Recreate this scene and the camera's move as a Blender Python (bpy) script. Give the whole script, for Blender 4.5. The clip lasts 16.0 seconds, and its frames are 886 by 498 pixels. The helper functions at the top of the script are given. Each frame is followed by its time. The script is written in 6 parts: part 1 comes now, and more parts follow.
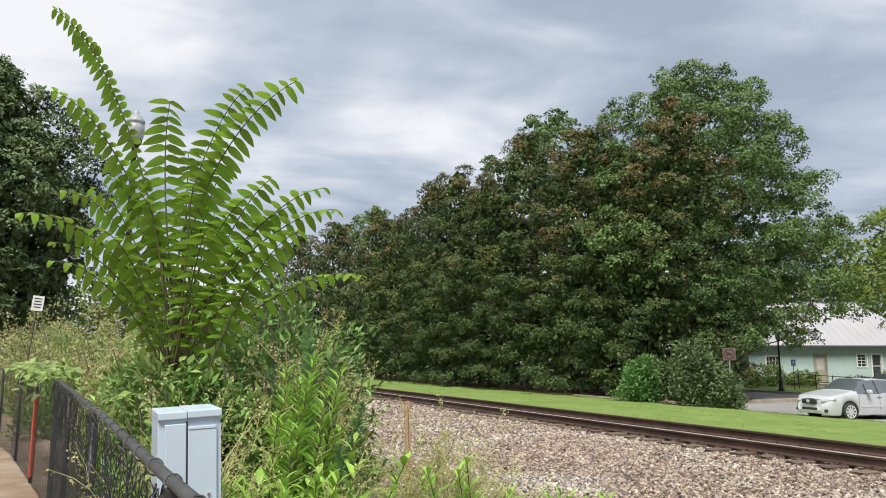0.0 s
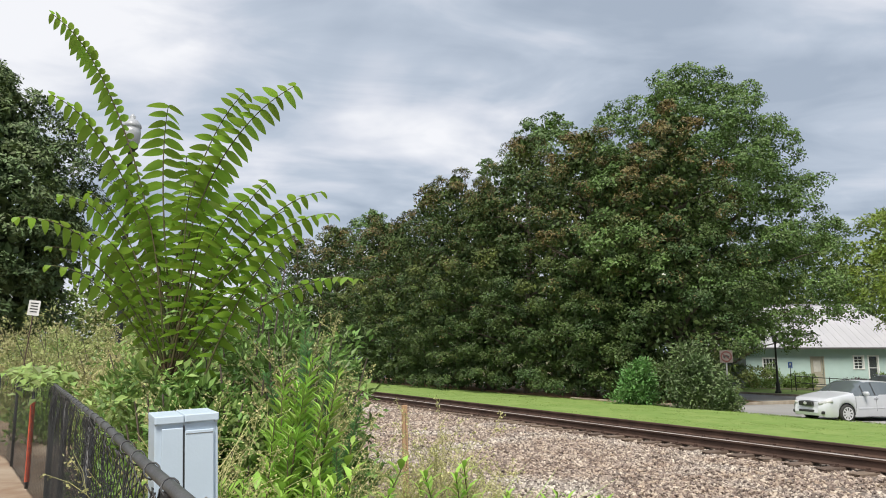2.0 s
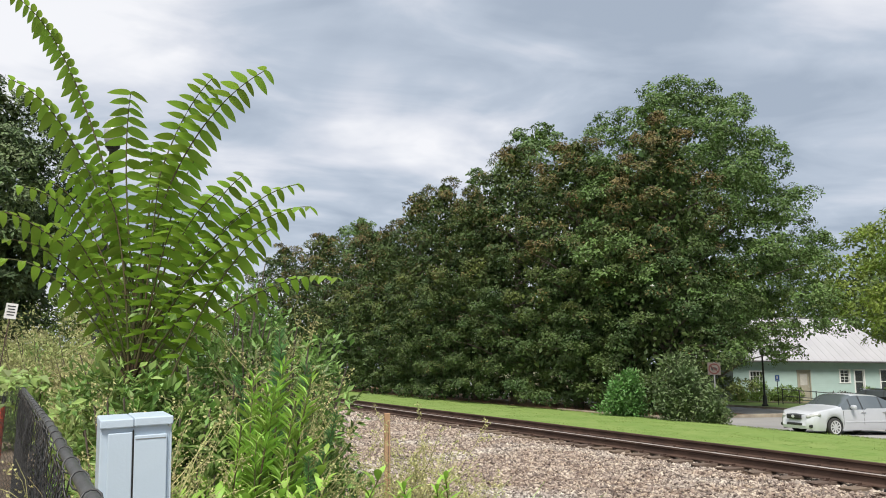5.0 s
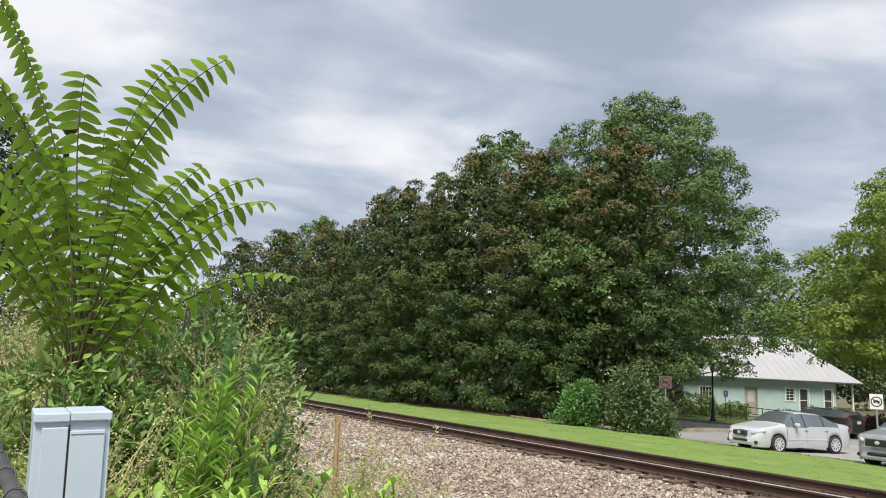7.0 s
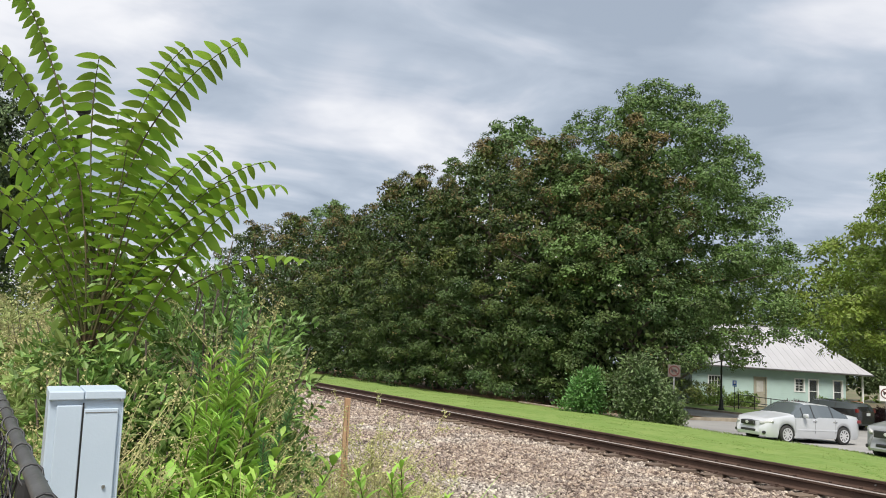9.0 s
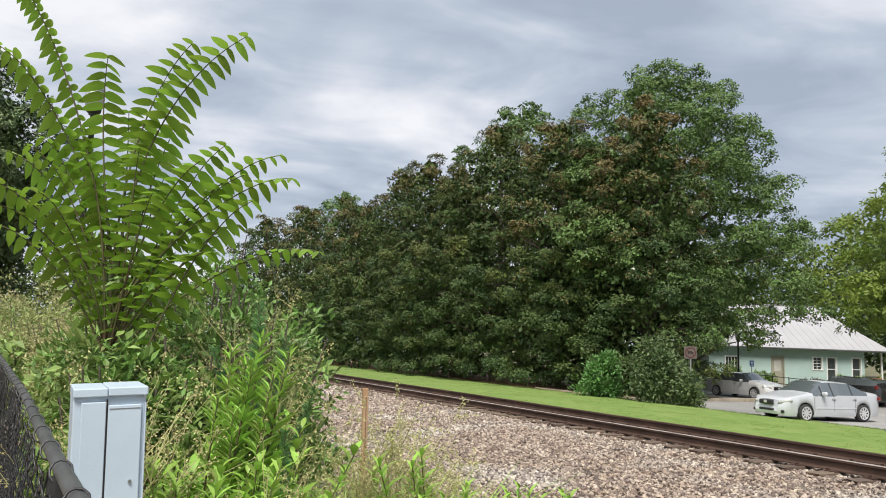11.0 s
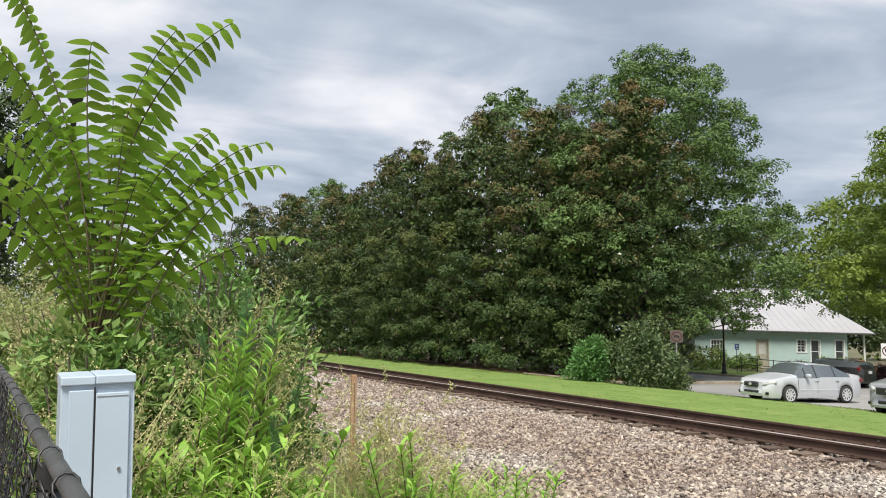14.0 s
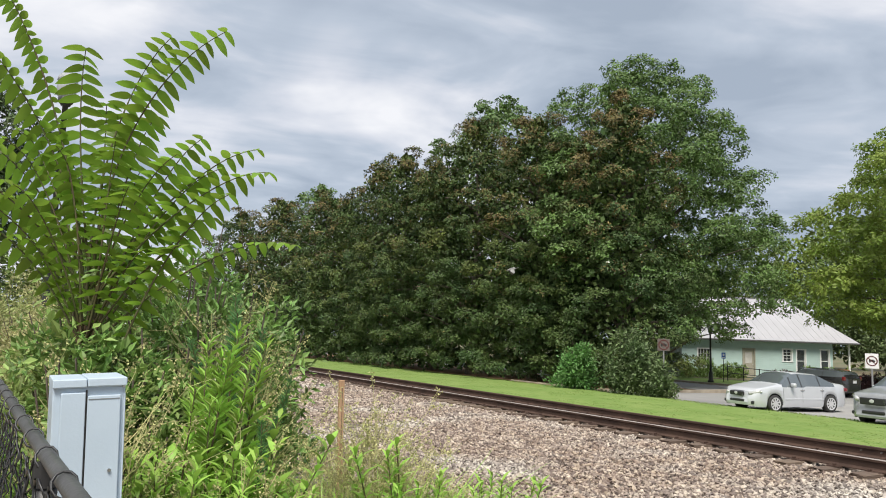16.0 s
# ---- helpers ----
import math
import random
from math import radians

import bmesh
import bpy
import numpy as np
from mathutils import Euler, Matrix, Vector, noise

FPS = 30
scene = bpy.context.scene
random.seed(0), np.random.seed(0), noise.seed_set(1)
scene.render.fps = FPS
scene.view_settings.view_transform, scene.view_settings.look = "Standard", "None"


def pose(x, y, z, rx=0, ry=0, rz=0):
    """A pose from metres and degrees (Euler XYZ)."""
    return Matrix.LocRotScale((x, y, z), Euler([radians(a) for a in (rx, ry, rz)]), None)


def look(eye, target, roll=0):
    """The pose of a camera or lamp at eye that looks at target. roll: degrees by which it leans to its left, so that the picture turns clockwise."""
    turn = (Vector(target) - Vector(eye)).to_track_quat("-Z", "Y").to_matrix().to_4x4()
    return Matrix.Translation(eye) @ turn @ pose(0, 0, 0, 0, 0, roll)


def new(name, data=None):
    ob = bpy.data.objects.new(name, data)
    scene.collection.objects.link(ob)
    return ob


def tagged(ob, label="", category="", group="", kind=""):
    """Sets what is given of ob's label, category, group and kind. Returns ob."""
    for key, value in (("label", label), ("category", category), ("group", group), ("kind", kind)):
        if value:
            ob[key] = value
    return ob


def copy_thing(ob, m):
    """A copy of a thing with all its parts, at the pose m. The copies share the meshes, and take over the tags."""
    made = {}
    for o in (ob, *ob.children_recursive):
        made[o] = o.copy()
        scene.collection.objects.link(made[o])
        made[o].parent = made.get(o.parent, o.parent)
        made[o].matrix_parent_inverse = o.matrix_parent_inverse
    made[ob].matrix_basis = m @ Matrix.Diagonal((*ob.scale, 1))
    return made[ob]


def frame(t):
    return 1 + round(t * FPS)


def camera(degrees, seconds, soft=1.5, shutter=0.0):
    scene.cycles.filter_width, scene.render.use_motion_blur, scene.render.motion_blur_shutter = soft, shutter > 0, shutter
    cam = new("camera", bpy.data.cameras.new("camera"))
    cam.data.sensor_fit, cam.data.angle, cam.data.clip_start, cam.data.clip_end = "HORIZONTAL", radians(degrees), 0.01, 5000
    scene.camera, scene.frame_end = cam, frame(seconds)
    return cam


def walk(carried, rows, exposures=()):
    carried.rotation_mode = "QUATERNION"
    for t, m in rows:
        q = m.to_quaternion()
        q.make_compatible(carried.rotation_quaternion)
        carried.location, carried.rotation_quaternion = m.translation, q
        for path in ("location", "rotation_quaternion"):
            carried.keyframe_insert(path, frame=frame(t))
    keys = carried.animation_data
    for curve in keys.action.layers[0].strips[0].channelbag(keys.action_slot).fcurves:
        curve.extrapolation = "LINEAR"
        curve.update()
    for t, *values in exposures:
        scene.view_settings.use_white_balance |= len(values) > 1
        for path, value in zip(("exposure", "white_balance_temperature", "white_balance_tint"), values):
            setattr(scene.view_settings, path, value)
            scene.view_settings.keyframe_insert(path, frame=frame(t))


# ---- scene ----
cam = camera(62.4, 16.0, soft=1.0)
PATH = [
    (0, (-0.01, -0.372, 1.488), (0.033, 1.606, 1.775), 0.1),
    (0.5, (-0.003, -0.392, 1.49), (0.035, 1.586, 1.784), 0.1),
    (1, (-0.005, -0.377, 1.487), (0.035, 1.6, 1.784), 0.2),
    (1.5, (-0.011, -0.369, 1.486), (0.034, 1.608, 1.784), 0.1),
    (2, (-0.008, -0.377, 1.487), (0.043, 1.6, 1.783), -0.1),
    (2.5, (-0.001, -0.34, 1.472), (0.052, 1.638, 1.767), -0.3),
    (3, (0.0, -0.322, 1.476), (0.053, 1.656, 1.765), -0.3),
    (5.3, (0.03, -0.104, 1.451), (0.126, 1.867, 1.776), 0.9),
    (5.5, (0.027, -0.102, 1.461), (0.138, 1.871, 1.769), 1.3),
    (6, (0.037, -0.085, 1.457), (0.179, 1.884, 1.778), 1.9),
    (6.5, (0.038, -0.081, 1.463), (0.208, 1.885, 1.793), 2.4),
    (7, (0.045, -0.09, 1.463), (0.23, 1.874, 1.798), 2.8),
    (7.5, (0.039, -0.072, 1.461), (0.226, 1.892, 1.793), 3.2),
    (8, (0.045, -0.065, 1.46), (0.225, 1.901, 1.781), 3.5),
    (8.5, (0.042, -0.063, 1.466), (0.213, 1.906, 1.775), 3.8),
    (9, (0.041, -0.096, 1.462), (0.201, 1.876, 1.756), 3.7),
    (9.5, (0.038, -0.105, 1.465), (0.191, 1.87, 1.747), 3.4),
    (10, (0.035, -0.097, 1.461), (0.18, 1.879, 1.734), 2.8),
    (12.5, (0.031, -0.108, 1.459), (0.157, 1.873, 1.705), 1.8),
    (13, (0.036, -0.11, 1.457), (0.172, 1.871, 1.696), 1.7),
    (13.5, (0.038, -0.11, 1.45), (0.188, 1.87, 1.684), 1.5),
    (14, (0.035, -0.113, 1.452), (0.2, 1.867, 1.679), 1.5),
    (14.5, (0.046, -0.139, 1.455), (0.217, 1.841, 1.681), 1.6),
    (15, (0.048, -0.162, 1.46), (0.224, 1.816, 1.691), 1.7),
    (15.5, (0.046, -0.184, 1.455), (0.227, 1.794, 1.691), 1.9),
    (16, (0.036, -0.176, 1.453), (0.229, 1.8, 1.698), 2.0),
]
walk(cam, [(t, look(eye, target, roll)) for t, eye, target, roll in PATH])

# ---- world and sun: a bright overcast afternoon with layered cloud ----
SUN_EL, SUN_AZ = 58.0, 192.0


def make_world():
    w = bpy.data.worlds.new("overcast_sky")
    scene.world = w
    w.use_nodes = True
    nt = w.node_tree
    nt.nodes.clear()
    N = nt.nodes.new
    L = nt.links.new
    out, bg = N("ShaderNodeOutputWorld"), N("ShaderNodeBackground")
    sky = N("ShaderNodeTexSky")
    sky.sky_type, sky.sun_disc = "NISHITA", False
    sky.sun_elevation, sky.sun_rotation = radians(SUN_EL), radians(SUN_AZ)
    sky_dim = N("ShaderNodeVectorMath")
    sky_dim.operation = "SCALE"
    sky_dim.inputs["Scale"].default_value = 0.10
    L(sky.outputs[0], sky_dim.inputs[0])
    geo, sep = N("ShaderNodeTexCoord"), N("ShaderNodeSeparateXYZ")
    L(geo.outputs["Generated"], sep.inputs[0])

    def math_node(op, a, b):
        m = N("ShaderNodeMath")
        m.operation = op
        for i, v in enumerate((a, b)):
            if isinstance(v, (int, float)):
                m.inputs[i].default_value = v
            else:
                L(v, m.inputs[i])
        return m.outputs[0]

    # the cloud deck is a flat layer: look-up by direction over height
    zz = math_node("ADD", math_node("MAXIMUM", sep.outputs[2], 0.0), 0.16)
    comb = N("ShaderNodeCombineXYZ")
    L(math_node("DIVIDE", sep.outputs[0], zz), comb.inputs[0])
    L(math_node("DIVIDE", sep.outputs[1], zz), comb.inputs[1])

    def noise_node(scale, detail, rough, dist, stretch, rot):
        mp, n = N("ShaderNodeMapping"), N("ShaderNodeTexNoise")
        mp.inputs["Scale"].default_value = stretch
        mp.inputs["Rotation"].default_value = (0, 0, radians(rot))
        mp.inputs["Location"].default_value = CLOUD_SHIFT
        L(comb.outputs[0], mp.inputs[0])
        L(mp.outputs[0], n.inputs["Vector"])
        n.inputs["Scale"].default_value, n.inputs["Detail"].default_value = scale, detail
        n.inputs["Roughness"].default_value, n.inputs["Distortion"].default_value = rough, dist
        return n.outputs["Fac"]

    big = noise_node(0.75, 5.0, 0.5, 0.5, (1.0, 1.25, 1.0), 25)
    fine = noise_node(2.2, 7.0, 0.52, 0.6, (1.0, 1.6, 1.0), -18)
    mix = math_node("ADD", math_node("MULTIPLY", big, 0.72), math_node("MULTIPLY", fine, 0.28))
    mix = math_node("ADD", mix, math_node("MULTIPLY", sep.outputs[0], -0.13))
    ramp = N("ShaderNodeValToRGB")
    L(mix, ramp.inputs[0])
    e = ramp.color_ramp.elements
    e[0].position, e[0].color = 0.40, (0.36, 0.42, 0.51, 1)
    e[1].position, e[1].color = 0.60, (0.85, 0.855, 0.885, 1)
    m1 = e.new(0.47)
    m1.color = (0.47, 0.53, 0.62, 1)
    m2 = e.new(0.53)
    m2.color = (0.64, 0.67, 0.74, 1)
    blend = N("ShaderNodeMix")
    blend.data_type = "RGBA"
    blend.inputs[0].default_value = 0.93
    L(sky_dim.outputs[0], blend.inputs[6])
    L(ramp.outputs[0], blend.inputs[7])
    L(blend.outputs[2], bg.inputs[0])
    bg.inputs[1].default_value = SKY_STRENGTH
    L(bg.outputs[0], out.inputs[0])


CLOUD_SHIFT = (5.86, 2.07, 0.0)
SKY_STRENGTH = 0.765
make_world()
sun = new("sun", bpy.data.lights.new("sun", "SUN"))
sun.data.energy, sun.data.angle, sun.data.color = 3.3, radians(25), (1.0, 0.95, 0.86)
sun.matrix_world = look((0, 0, 60), (48 * math.sin(radians(12)), 48 * math.cos(radians(12)), -17))
scene.view_settings.exposure = 0.57


# ---- plan: s runs along the railway, p across it ----
TRACK = radians(24.57)
U, NRM = Vector((-math.sin(TRACK), math.cos(TRACK), 0)), Vector((math.cos(TRACK), math.sin(TRACK), 0))


def sp(s, p, z=0.0):
    v = U * s + NRM * p
    return Vector((v.x, v.y, z))


def sp_np(s, p, z):
    return np.stack([U.x * s + NRM.x * p, U.y * s + NRM.y * p, z], -1)


PROFILE = [(-60, -0.40), (0.2, -0.40), (0.6, -0.33), (2.2, -0.30), (4.0, -0.40), (6.0, -0.42), (9.6, -0.40), (10.3, -0.37), (13.9, -0.37),
           (14.6, -0.47), (17.5, -0.52), (24.2, -0.72), (24.6, -0.80), (29, -0.85), (35, -0.95), (41, -0.97), (42, -0.93), (46, -0.74), (70, -0.7), (3000, -0.7)]


def ground_z(p):
    return np.interp(p, [a for a, _ in PROFILE], [b for _, b in PROFILE])


# ---- materials ----
def mat(name, base, rough=0.6, metal=0.0, var=(), scale=6.0, bump=0.0, bump_scale=40.0, spec=0.5, island=0.0, translucent=0.0, coat=0.0, rand=0.0, stretch=(1, 1, 1), high=()):
    """A surface: base colour; var: second colour by noise; island: value spread from piece to piece; high: a third colour by large patches."""
    m = bpy.data.materials.new(name)
    m.use_nodes = True
    nt = m.node_tree
    N, L = nt.nodes.new, nt.links.new
    b = nt.nodes["Principled BSDF"]
    b.inputs["Roughness"].default_value, b.inputs["Metallic"].default_value = rough, metal
    b.inputs["Specular IOR Level"].default_value, b.inputs["Coat Weight"].default_value = spec, coat
    b.inputs["Coat Roughness"].default_value = 0.06
    co, mp = N("ShaderNodeTexCoord"), N("ShaderNodeMapping")
    mp.inputs["Scale"].default_value = stretch
    L(co.outputs["Object"], mp.inputs[0])
    col = N("ShaderNodeRGB")
    col.outputs[0].default_value = (*base, 1)
    last = col.outputs[0]

    def mixed(a, colour, fac):
        x = N("ShaderNodeMix")
        x.data_type = "RGBA"
        L(fac, x.inputs[0])
        L(a, x.inputs[6])
        x.inputs[7].default_value = (*colour, 1)
        return x.outputs[2]

    def noise_fac(sc, detail, lo, hi):
        n, r = N("ShaderNodeTexNoise"), N("ShaderNodeMapRange")
        n.inputs["Scale"].default_value, n.inputs["Detail"].default_value = sc, detail
        L(mp.outputs[0], n.inputs["Vector"])
        L(n.outputs["Fac"], r.inputs[0])
        r.inputs[1].default_value, r.inputs[2].default_value = lo, hi
        return r.outputs[0]

    if var:
        last = mixed(last, var, noise_fac(scale, 6.0, 0.38, 0.62))
    if high:
        last = mixed(last, high[:3], noise_fac(high[3], 4.0, high[4], high[5]))
    if island or rand:
        hsv = N("ShaderNodeHueSaturation")
        src = N("ShaderNodeNewGeometry").outputs["Random Per Island"] if island else N("ShaderNodeObjectInfo").outputs["Random"]
        k = island or rand
        for key, lo, hi in (("Value", 1 - k, 1 + k), ("Hue", 0.5 - 0.03 * k, 0.5 + 0.03 * k)):
            r = N("ShaderNodeMapRange")
            L(src, r.inputs[0])
            r.inputs[3].default_value, r.inputs[4].default_value = lo, hi
            L(r.outputs[0], hsv.inputs[key])
        L(last, hsv.inputs["Color"])
        last = hsv.outputs[0]
    L(last, b.inputs["Base Color"])
    if bump:
        n, bp = N("ShaderNodeTexNoise"), N("ShaderNodeBump")
        n.inputs["Scale"].default_value, n.inputs["Detail"].default_value = bump_scale, 8.0
        bp.inputs["Strength"].default_value, bp.inputs["Distance"].default_value = bump, 0.02
        L(mp.outputs[0], n.inputs["Vector"])
        L(n.outputs["Fac"], bp.inputs["Height"])
        L(bp.outputs[0], b.inputs["Normal"])
        rr = N("ShaderNodeMapRange")
        L(n.outputs["Fac"], rr.inputs[0])
        rr.inputs[3].default_value, rr.inputs[4].default_value = max(rough - 0.12, 0.02), min(rough + 0.12, 1)
        L(rr.outputs[0], b.inputs["Roughness"])
    if translucent:
        t, x = N("ShaderNodeBsdfTranslucent"), N("ShaderNodeMixShader")
        L(last, t.inputs[0])
        x.inputs[0].default_value = translucent
        L(b.outputs[0], x.inputs[1])
        L(t.outputs[0], x.inputs[2])
        L(x.outputs[0], nt.nodes["Material Output"].inputs[0])
    return m


def glass_mat(name, tint, rough=0.03, clear=0.55):
    m = bpy.data.materials.new(name)
    m.use_nodes = True
    b = m.node_tree.nodes["Principled BSDF"]
    b.inputs["Base Color"].default_value = (*tint, 1)
    b.inputs["Roughness"].default_value = rough
    b.inputs["IOR"].default_value = 1.5
    b.inputs["Transmission Weight"].default_value = clear
    return m


M = {
    "earth": mat("earth", (0.13, 0.10, 0.065), 0.95, var=(0.20, 0.17, 0.10), scale=1.2, bump=0.5, bump_scale=9, high=(0.07, 0.10, 0.03, 0.15, 0.45, 0.6)),
    "walkway": mat("walkway_concrete", (0.32, 0.255, 0.19), 0.85, var=(0.22, 0.145, 0.095), scale=1.6, bump=0.25, bump_scale=60),
    # Bed coloured darker than its stones, to paint in the shade between them.
    "shaded_ballast_bed": mat("shaded_ballast_bed", (0.10, 0.08, 0.066), 0.95, var=(0.19, 0.155, 0.13), scale=24, bump=1.0, bump_scale=28),
    "stone": mat("ballast_stone", (0.365, 0.298, 0.25), 0.9, var=(0.26, 0.195, 0.155), scale=3.0, island=0.62, high=(0.40, 0.36, 0.32, 0.5, 0.5, 0.7)),
    "turf": mat("turf", (0.150, 0.232, 0.046), 0.9, var=(0.19, 0.262, 0.062), scale=0.6, bump=0.8, bump_scale=26, high=(0.11, 0.20, 0.025, 3.0, 0.5, 0.7)),
    "blade": mat("grass_blade", (0.155, 0.240, 0.045), 0.6, var=(0.22, 0.287, 0.07), scale=0.8, island=0.35, translucent=0.25),
    "asphalt": mat("worn_asphalt", (0.27, 0.265, 0.26), 0.88, var=(0.33, 0.32, 0.31), scale=0.5, bump=0.35, bump_scale=70, high=(0.20, 0.195, 0.19, 0.25, 0.52, 0.7)),
    "kerb": mat("kerb_concrete", (0.42, 0.36, 0.28), 0.85, var=(0.30, 0.25, 0.19), scale=2.0, bump=0.3),
    "mulch": mat("leaf_litter", (0.19, 0.10, 0.05), 0.95, var=(0.30, 0.19, 0.10), scale=5.0, bump=1.0, bump_scale=30, island=0.3),
    "rail": mat("rusty_rail", (0.052, 0.029, 0.021), 0.75, metal=0.15, var=(0.080, 0.046, 0.033), scale=2.0, bump=0.3, bump_scale=50),
    "rail_head": mat("worn_rail_head", (0.55, 0.50, 0.46), 0.4, metal=0.5, var=(0.42, 0.36, 0.32), scale=1.5),
    "tie": mat("weathered_tie_wood", (0.10, 0.066, 0.046), 0.92, var=(0.17, 0.125, 0.095), scale=5, bump=0.8, bump_scale=22, rand=0.3, stretch=(0.3, 3, 3)),
    "bark": mat("bark", (0.085, 0.066, 0.05), 0.95, var=(0.13, 0.105, 0.085), scale=5, bump=1.0, bump_scale=14, stretch=(3, 3, 0.6)),
    "magnolia": mat("magnolia_leaf", (0.042, 0.078, 0.024), 0.5, var=(0.074, 0.108, 0.029), scale=0.5, island=0.45, spec=0.25, high=(0.15, 0.165, 0.038, 0.22, 0.55, 0.75)),
    "magnolia_rust": mat("magnolia_rust_leaf", (0.150, 0.105, 0.030), 0.6, var=(0.110, 0.098, 0.029), scale=0.7, island=0.45),
    "oak": mat("oak_leaf", (0.086, 0.150, 0.036), 0.5, var=(0.125, 0.205, 0.050), scale=0.4, island=0.4, translucent=0.2),
    "dark_tree": mat("dark_tree_leaf", (0.080, 0.128, 0.046), 0.6, var=(0.120, 0.165, 0.058), scale=0.35, island=0.4),
    "maple": mat("maple_leaf", (0.17, 0.25, 0.04), 0.5, var=(0.25, 0.32, 0.06), scale=0.35, island=0.35, translucent=0.42),
    "far_tree": mat("far_tree_leaf", (0.11, 0.17, 0.036), 0.7, var=(0.16, 0.21, 0.05), scale=0.15, island=0.35),
    "bright_shrub": mat("bright_shrub_leaf", (0.13, 0.27, 0.07), 0.5, var=(0.09, 0.20, 0.052), scale=0.9, island=0.35, translucent=0.2),
    "frond": mat("compound_leaf", (0.24, 0.385, 0.045), 0.42, var=(0.18, 0.315, 0.038), scale=2.5, rand=0.28, translucent=0.5),
    "rachis": mat("green_stalk", (0.10, 0.11, 0.035), 0.6, var=(0.09, 0.06, 0.03), scale=3),
    "weed": mat("weed_leaf", (0.275, 0.463, 0.073), 0.5, var=(0.362, 0.537, 0.100), scale=1.8, island=0.38, translucent=0.3),
    "weed_dark": mat("dark_weed_leaf", (0.135, 0.25, 0.058), 0.5, var=(0.195, 0.31, 0.076), scale=1.8, island=0.4, translucent=0.25),
    "weed_blue": mat("plume_weed_leaf", (0.17, 0.33, 0.115), 0.55, var=(0.125, 0.27, 0.10), scale=2.5, island=0.3, translucent=0.25),
    "bush_leaf": mat("thicket_leaf", (0.18, 0.28, 0.068), 0.55, var=(0.26, 0.35, 0.098), scale=1.2, island=0.45, translucent=0.25),
    "sage_weed": mat("grey_green_weed_leaf", (0.33, 0.40, 0.19), 0.7, var=(0.42, 0.45, 0.24), scale=4, island=0.4, translucent=0.25),
    "field_weed": mat("pale_field_weed", (0.30, 0.36, 0.12), 0.7, var=(0.42, 0.39, 0.20), scale=1.2, island=0.4, translucent=0.3),
    "straw": mat("dry_seed_stalk", (0.50, 0.45, 0.22), 0.8, var=(0.38, 0.40, 0.16), scale=3, island=0.35, translucent=0.15),
    "burgundy": mat("burgundy_leaf", (0.085, 0.032, 0.038), 0.55, var=(0.05, 0.025, 0.03), scale=2, island=0.4),
    "black_vinyl": mat("black_vinyl_coating", (0.022, 0.022, 0.024), 0.45, var=(0.045, 0.045, 0.047), scale=14),
    "fence_rail": mat("fence_tube_paint", (0.075, 0.076, 0.08), 0.42, var=(0.05, 0.05, 0.053), scale=9, bump=0.05, bump_scale=120),
    "orange": mat("orange_marking_paint", (0.60, 0.10, 0.04), 0.7, var=(0.40, 0.06, 0.03), scale=20),
    "cabinet": mat("pale_grey_cabinet_paint", (0.50, 0.59, 0.68), 0.42, var=(0.465, 0.555, 0.645), scale=3.0, bump=0.04, bump_scale=90),
    "dark": mat("dark_gap", (0.012, 0.012, 0.013), 0.8),
    "steel": mat("steel", (0.5, 0.5, 0.5), 0.35, metal=1.0),
    "stake": mat("stake_wood", (0.40, 0.235, 0.13), 0.85, var=(0.50, 0.32, 0.19), scale=5, bump=0.4, bump_scale=30, stretch=(4, 4, 0.4)),
    "siding": mat("sage_green_siding", (0.44, 0.575, 0.545), 0.6, var=(0.415, 0.545, 0.515), scale=1.5, bump=0.06, bump_scale=40),
    "siding_dark": mat("dark_green_boards", (0.065, 0.085, 0.075), 0.75, var=(0.05, 0.065, 0.06), scale=1.5, bump=0.2),
    "trim": mat("white_trim", (0.84, 0.84, 0.83), 0.5, var=(0.80, 0.80, 0.79), scale=5),
    "tan": mat("tan_door_paint", (0.36, 0.34, 0.27), 0.55, var=(0.32, 0.30, 0.24), scale=4),
    "roof": mat("pale_metal_roof", (0.43, 0.425, 0.445), 0.55, metal=0.05, var=(0.40, 0.395, 0.415), scale=0.8, stretch=(1, 0.2, 1)),
    "gutter": mat("dark_eave", (0.10, 0.10, 0.10), 0.6),
    "pane": glass_mat("window_glass", (0.10, 0.12, 0.13)),
    "blind": mat("window_blind", (0.55, 0.54, 0.50), 0.8, var=(0.45, 0.44, 0.41), scale=3),
    "cedar": mat("cedar_slat", (0.36, 0.16, 0.065), 0.7, var=(0.28, 0.12, 0.05), scale=6, rand=0.2),
    "silver": mat("silver_car_paint", (0.56, 0.575, 0.605), 0.33, metal=0.15, coat=0.6, var=(0.54, 0.555, 0.585), scale=3),
    "grey_paint": mat("grey_car_paint", (0.34, 0.35, 0.36), 0.36, metal=0.25, coat=0.8, var=(0.28, 0.29, 0.30), scale=3),
    "white_paint": mat("white_car_paint", (0.76, 0.76, 0.75), 0.3, coat=0.8, var=(0.73, 0.73, 0.72), scale=3),
    "black_paint": mat("black_car_paint", (0.018, 0.018, 0.02), 0.25, coat=0.9, var=(0.022, 0.022, 0.024), scale=3),
    "car_glass": glass_mat("car_glass", (0.085, 0.10, 0.105), clear=0.15),
    "cabin": mat("cabin_trim", (0.05, 0.05, 0.052), 0.8, var=(0.07, 0.068, 0.066), scale=5),
    "tyre": mat("tyre_rubber", (0.022, 0.022, 0.022), 0.8, var=(0.035, 0.034, 0.033), scale=20),
    "rim": mat("alloy_rim", (0.62, 0.62, 0.63), 0.35, metal=0.3),
    "chrome": mat("chrome", (0.75, 0.75, 0.76), 0.12, metal=1.0),
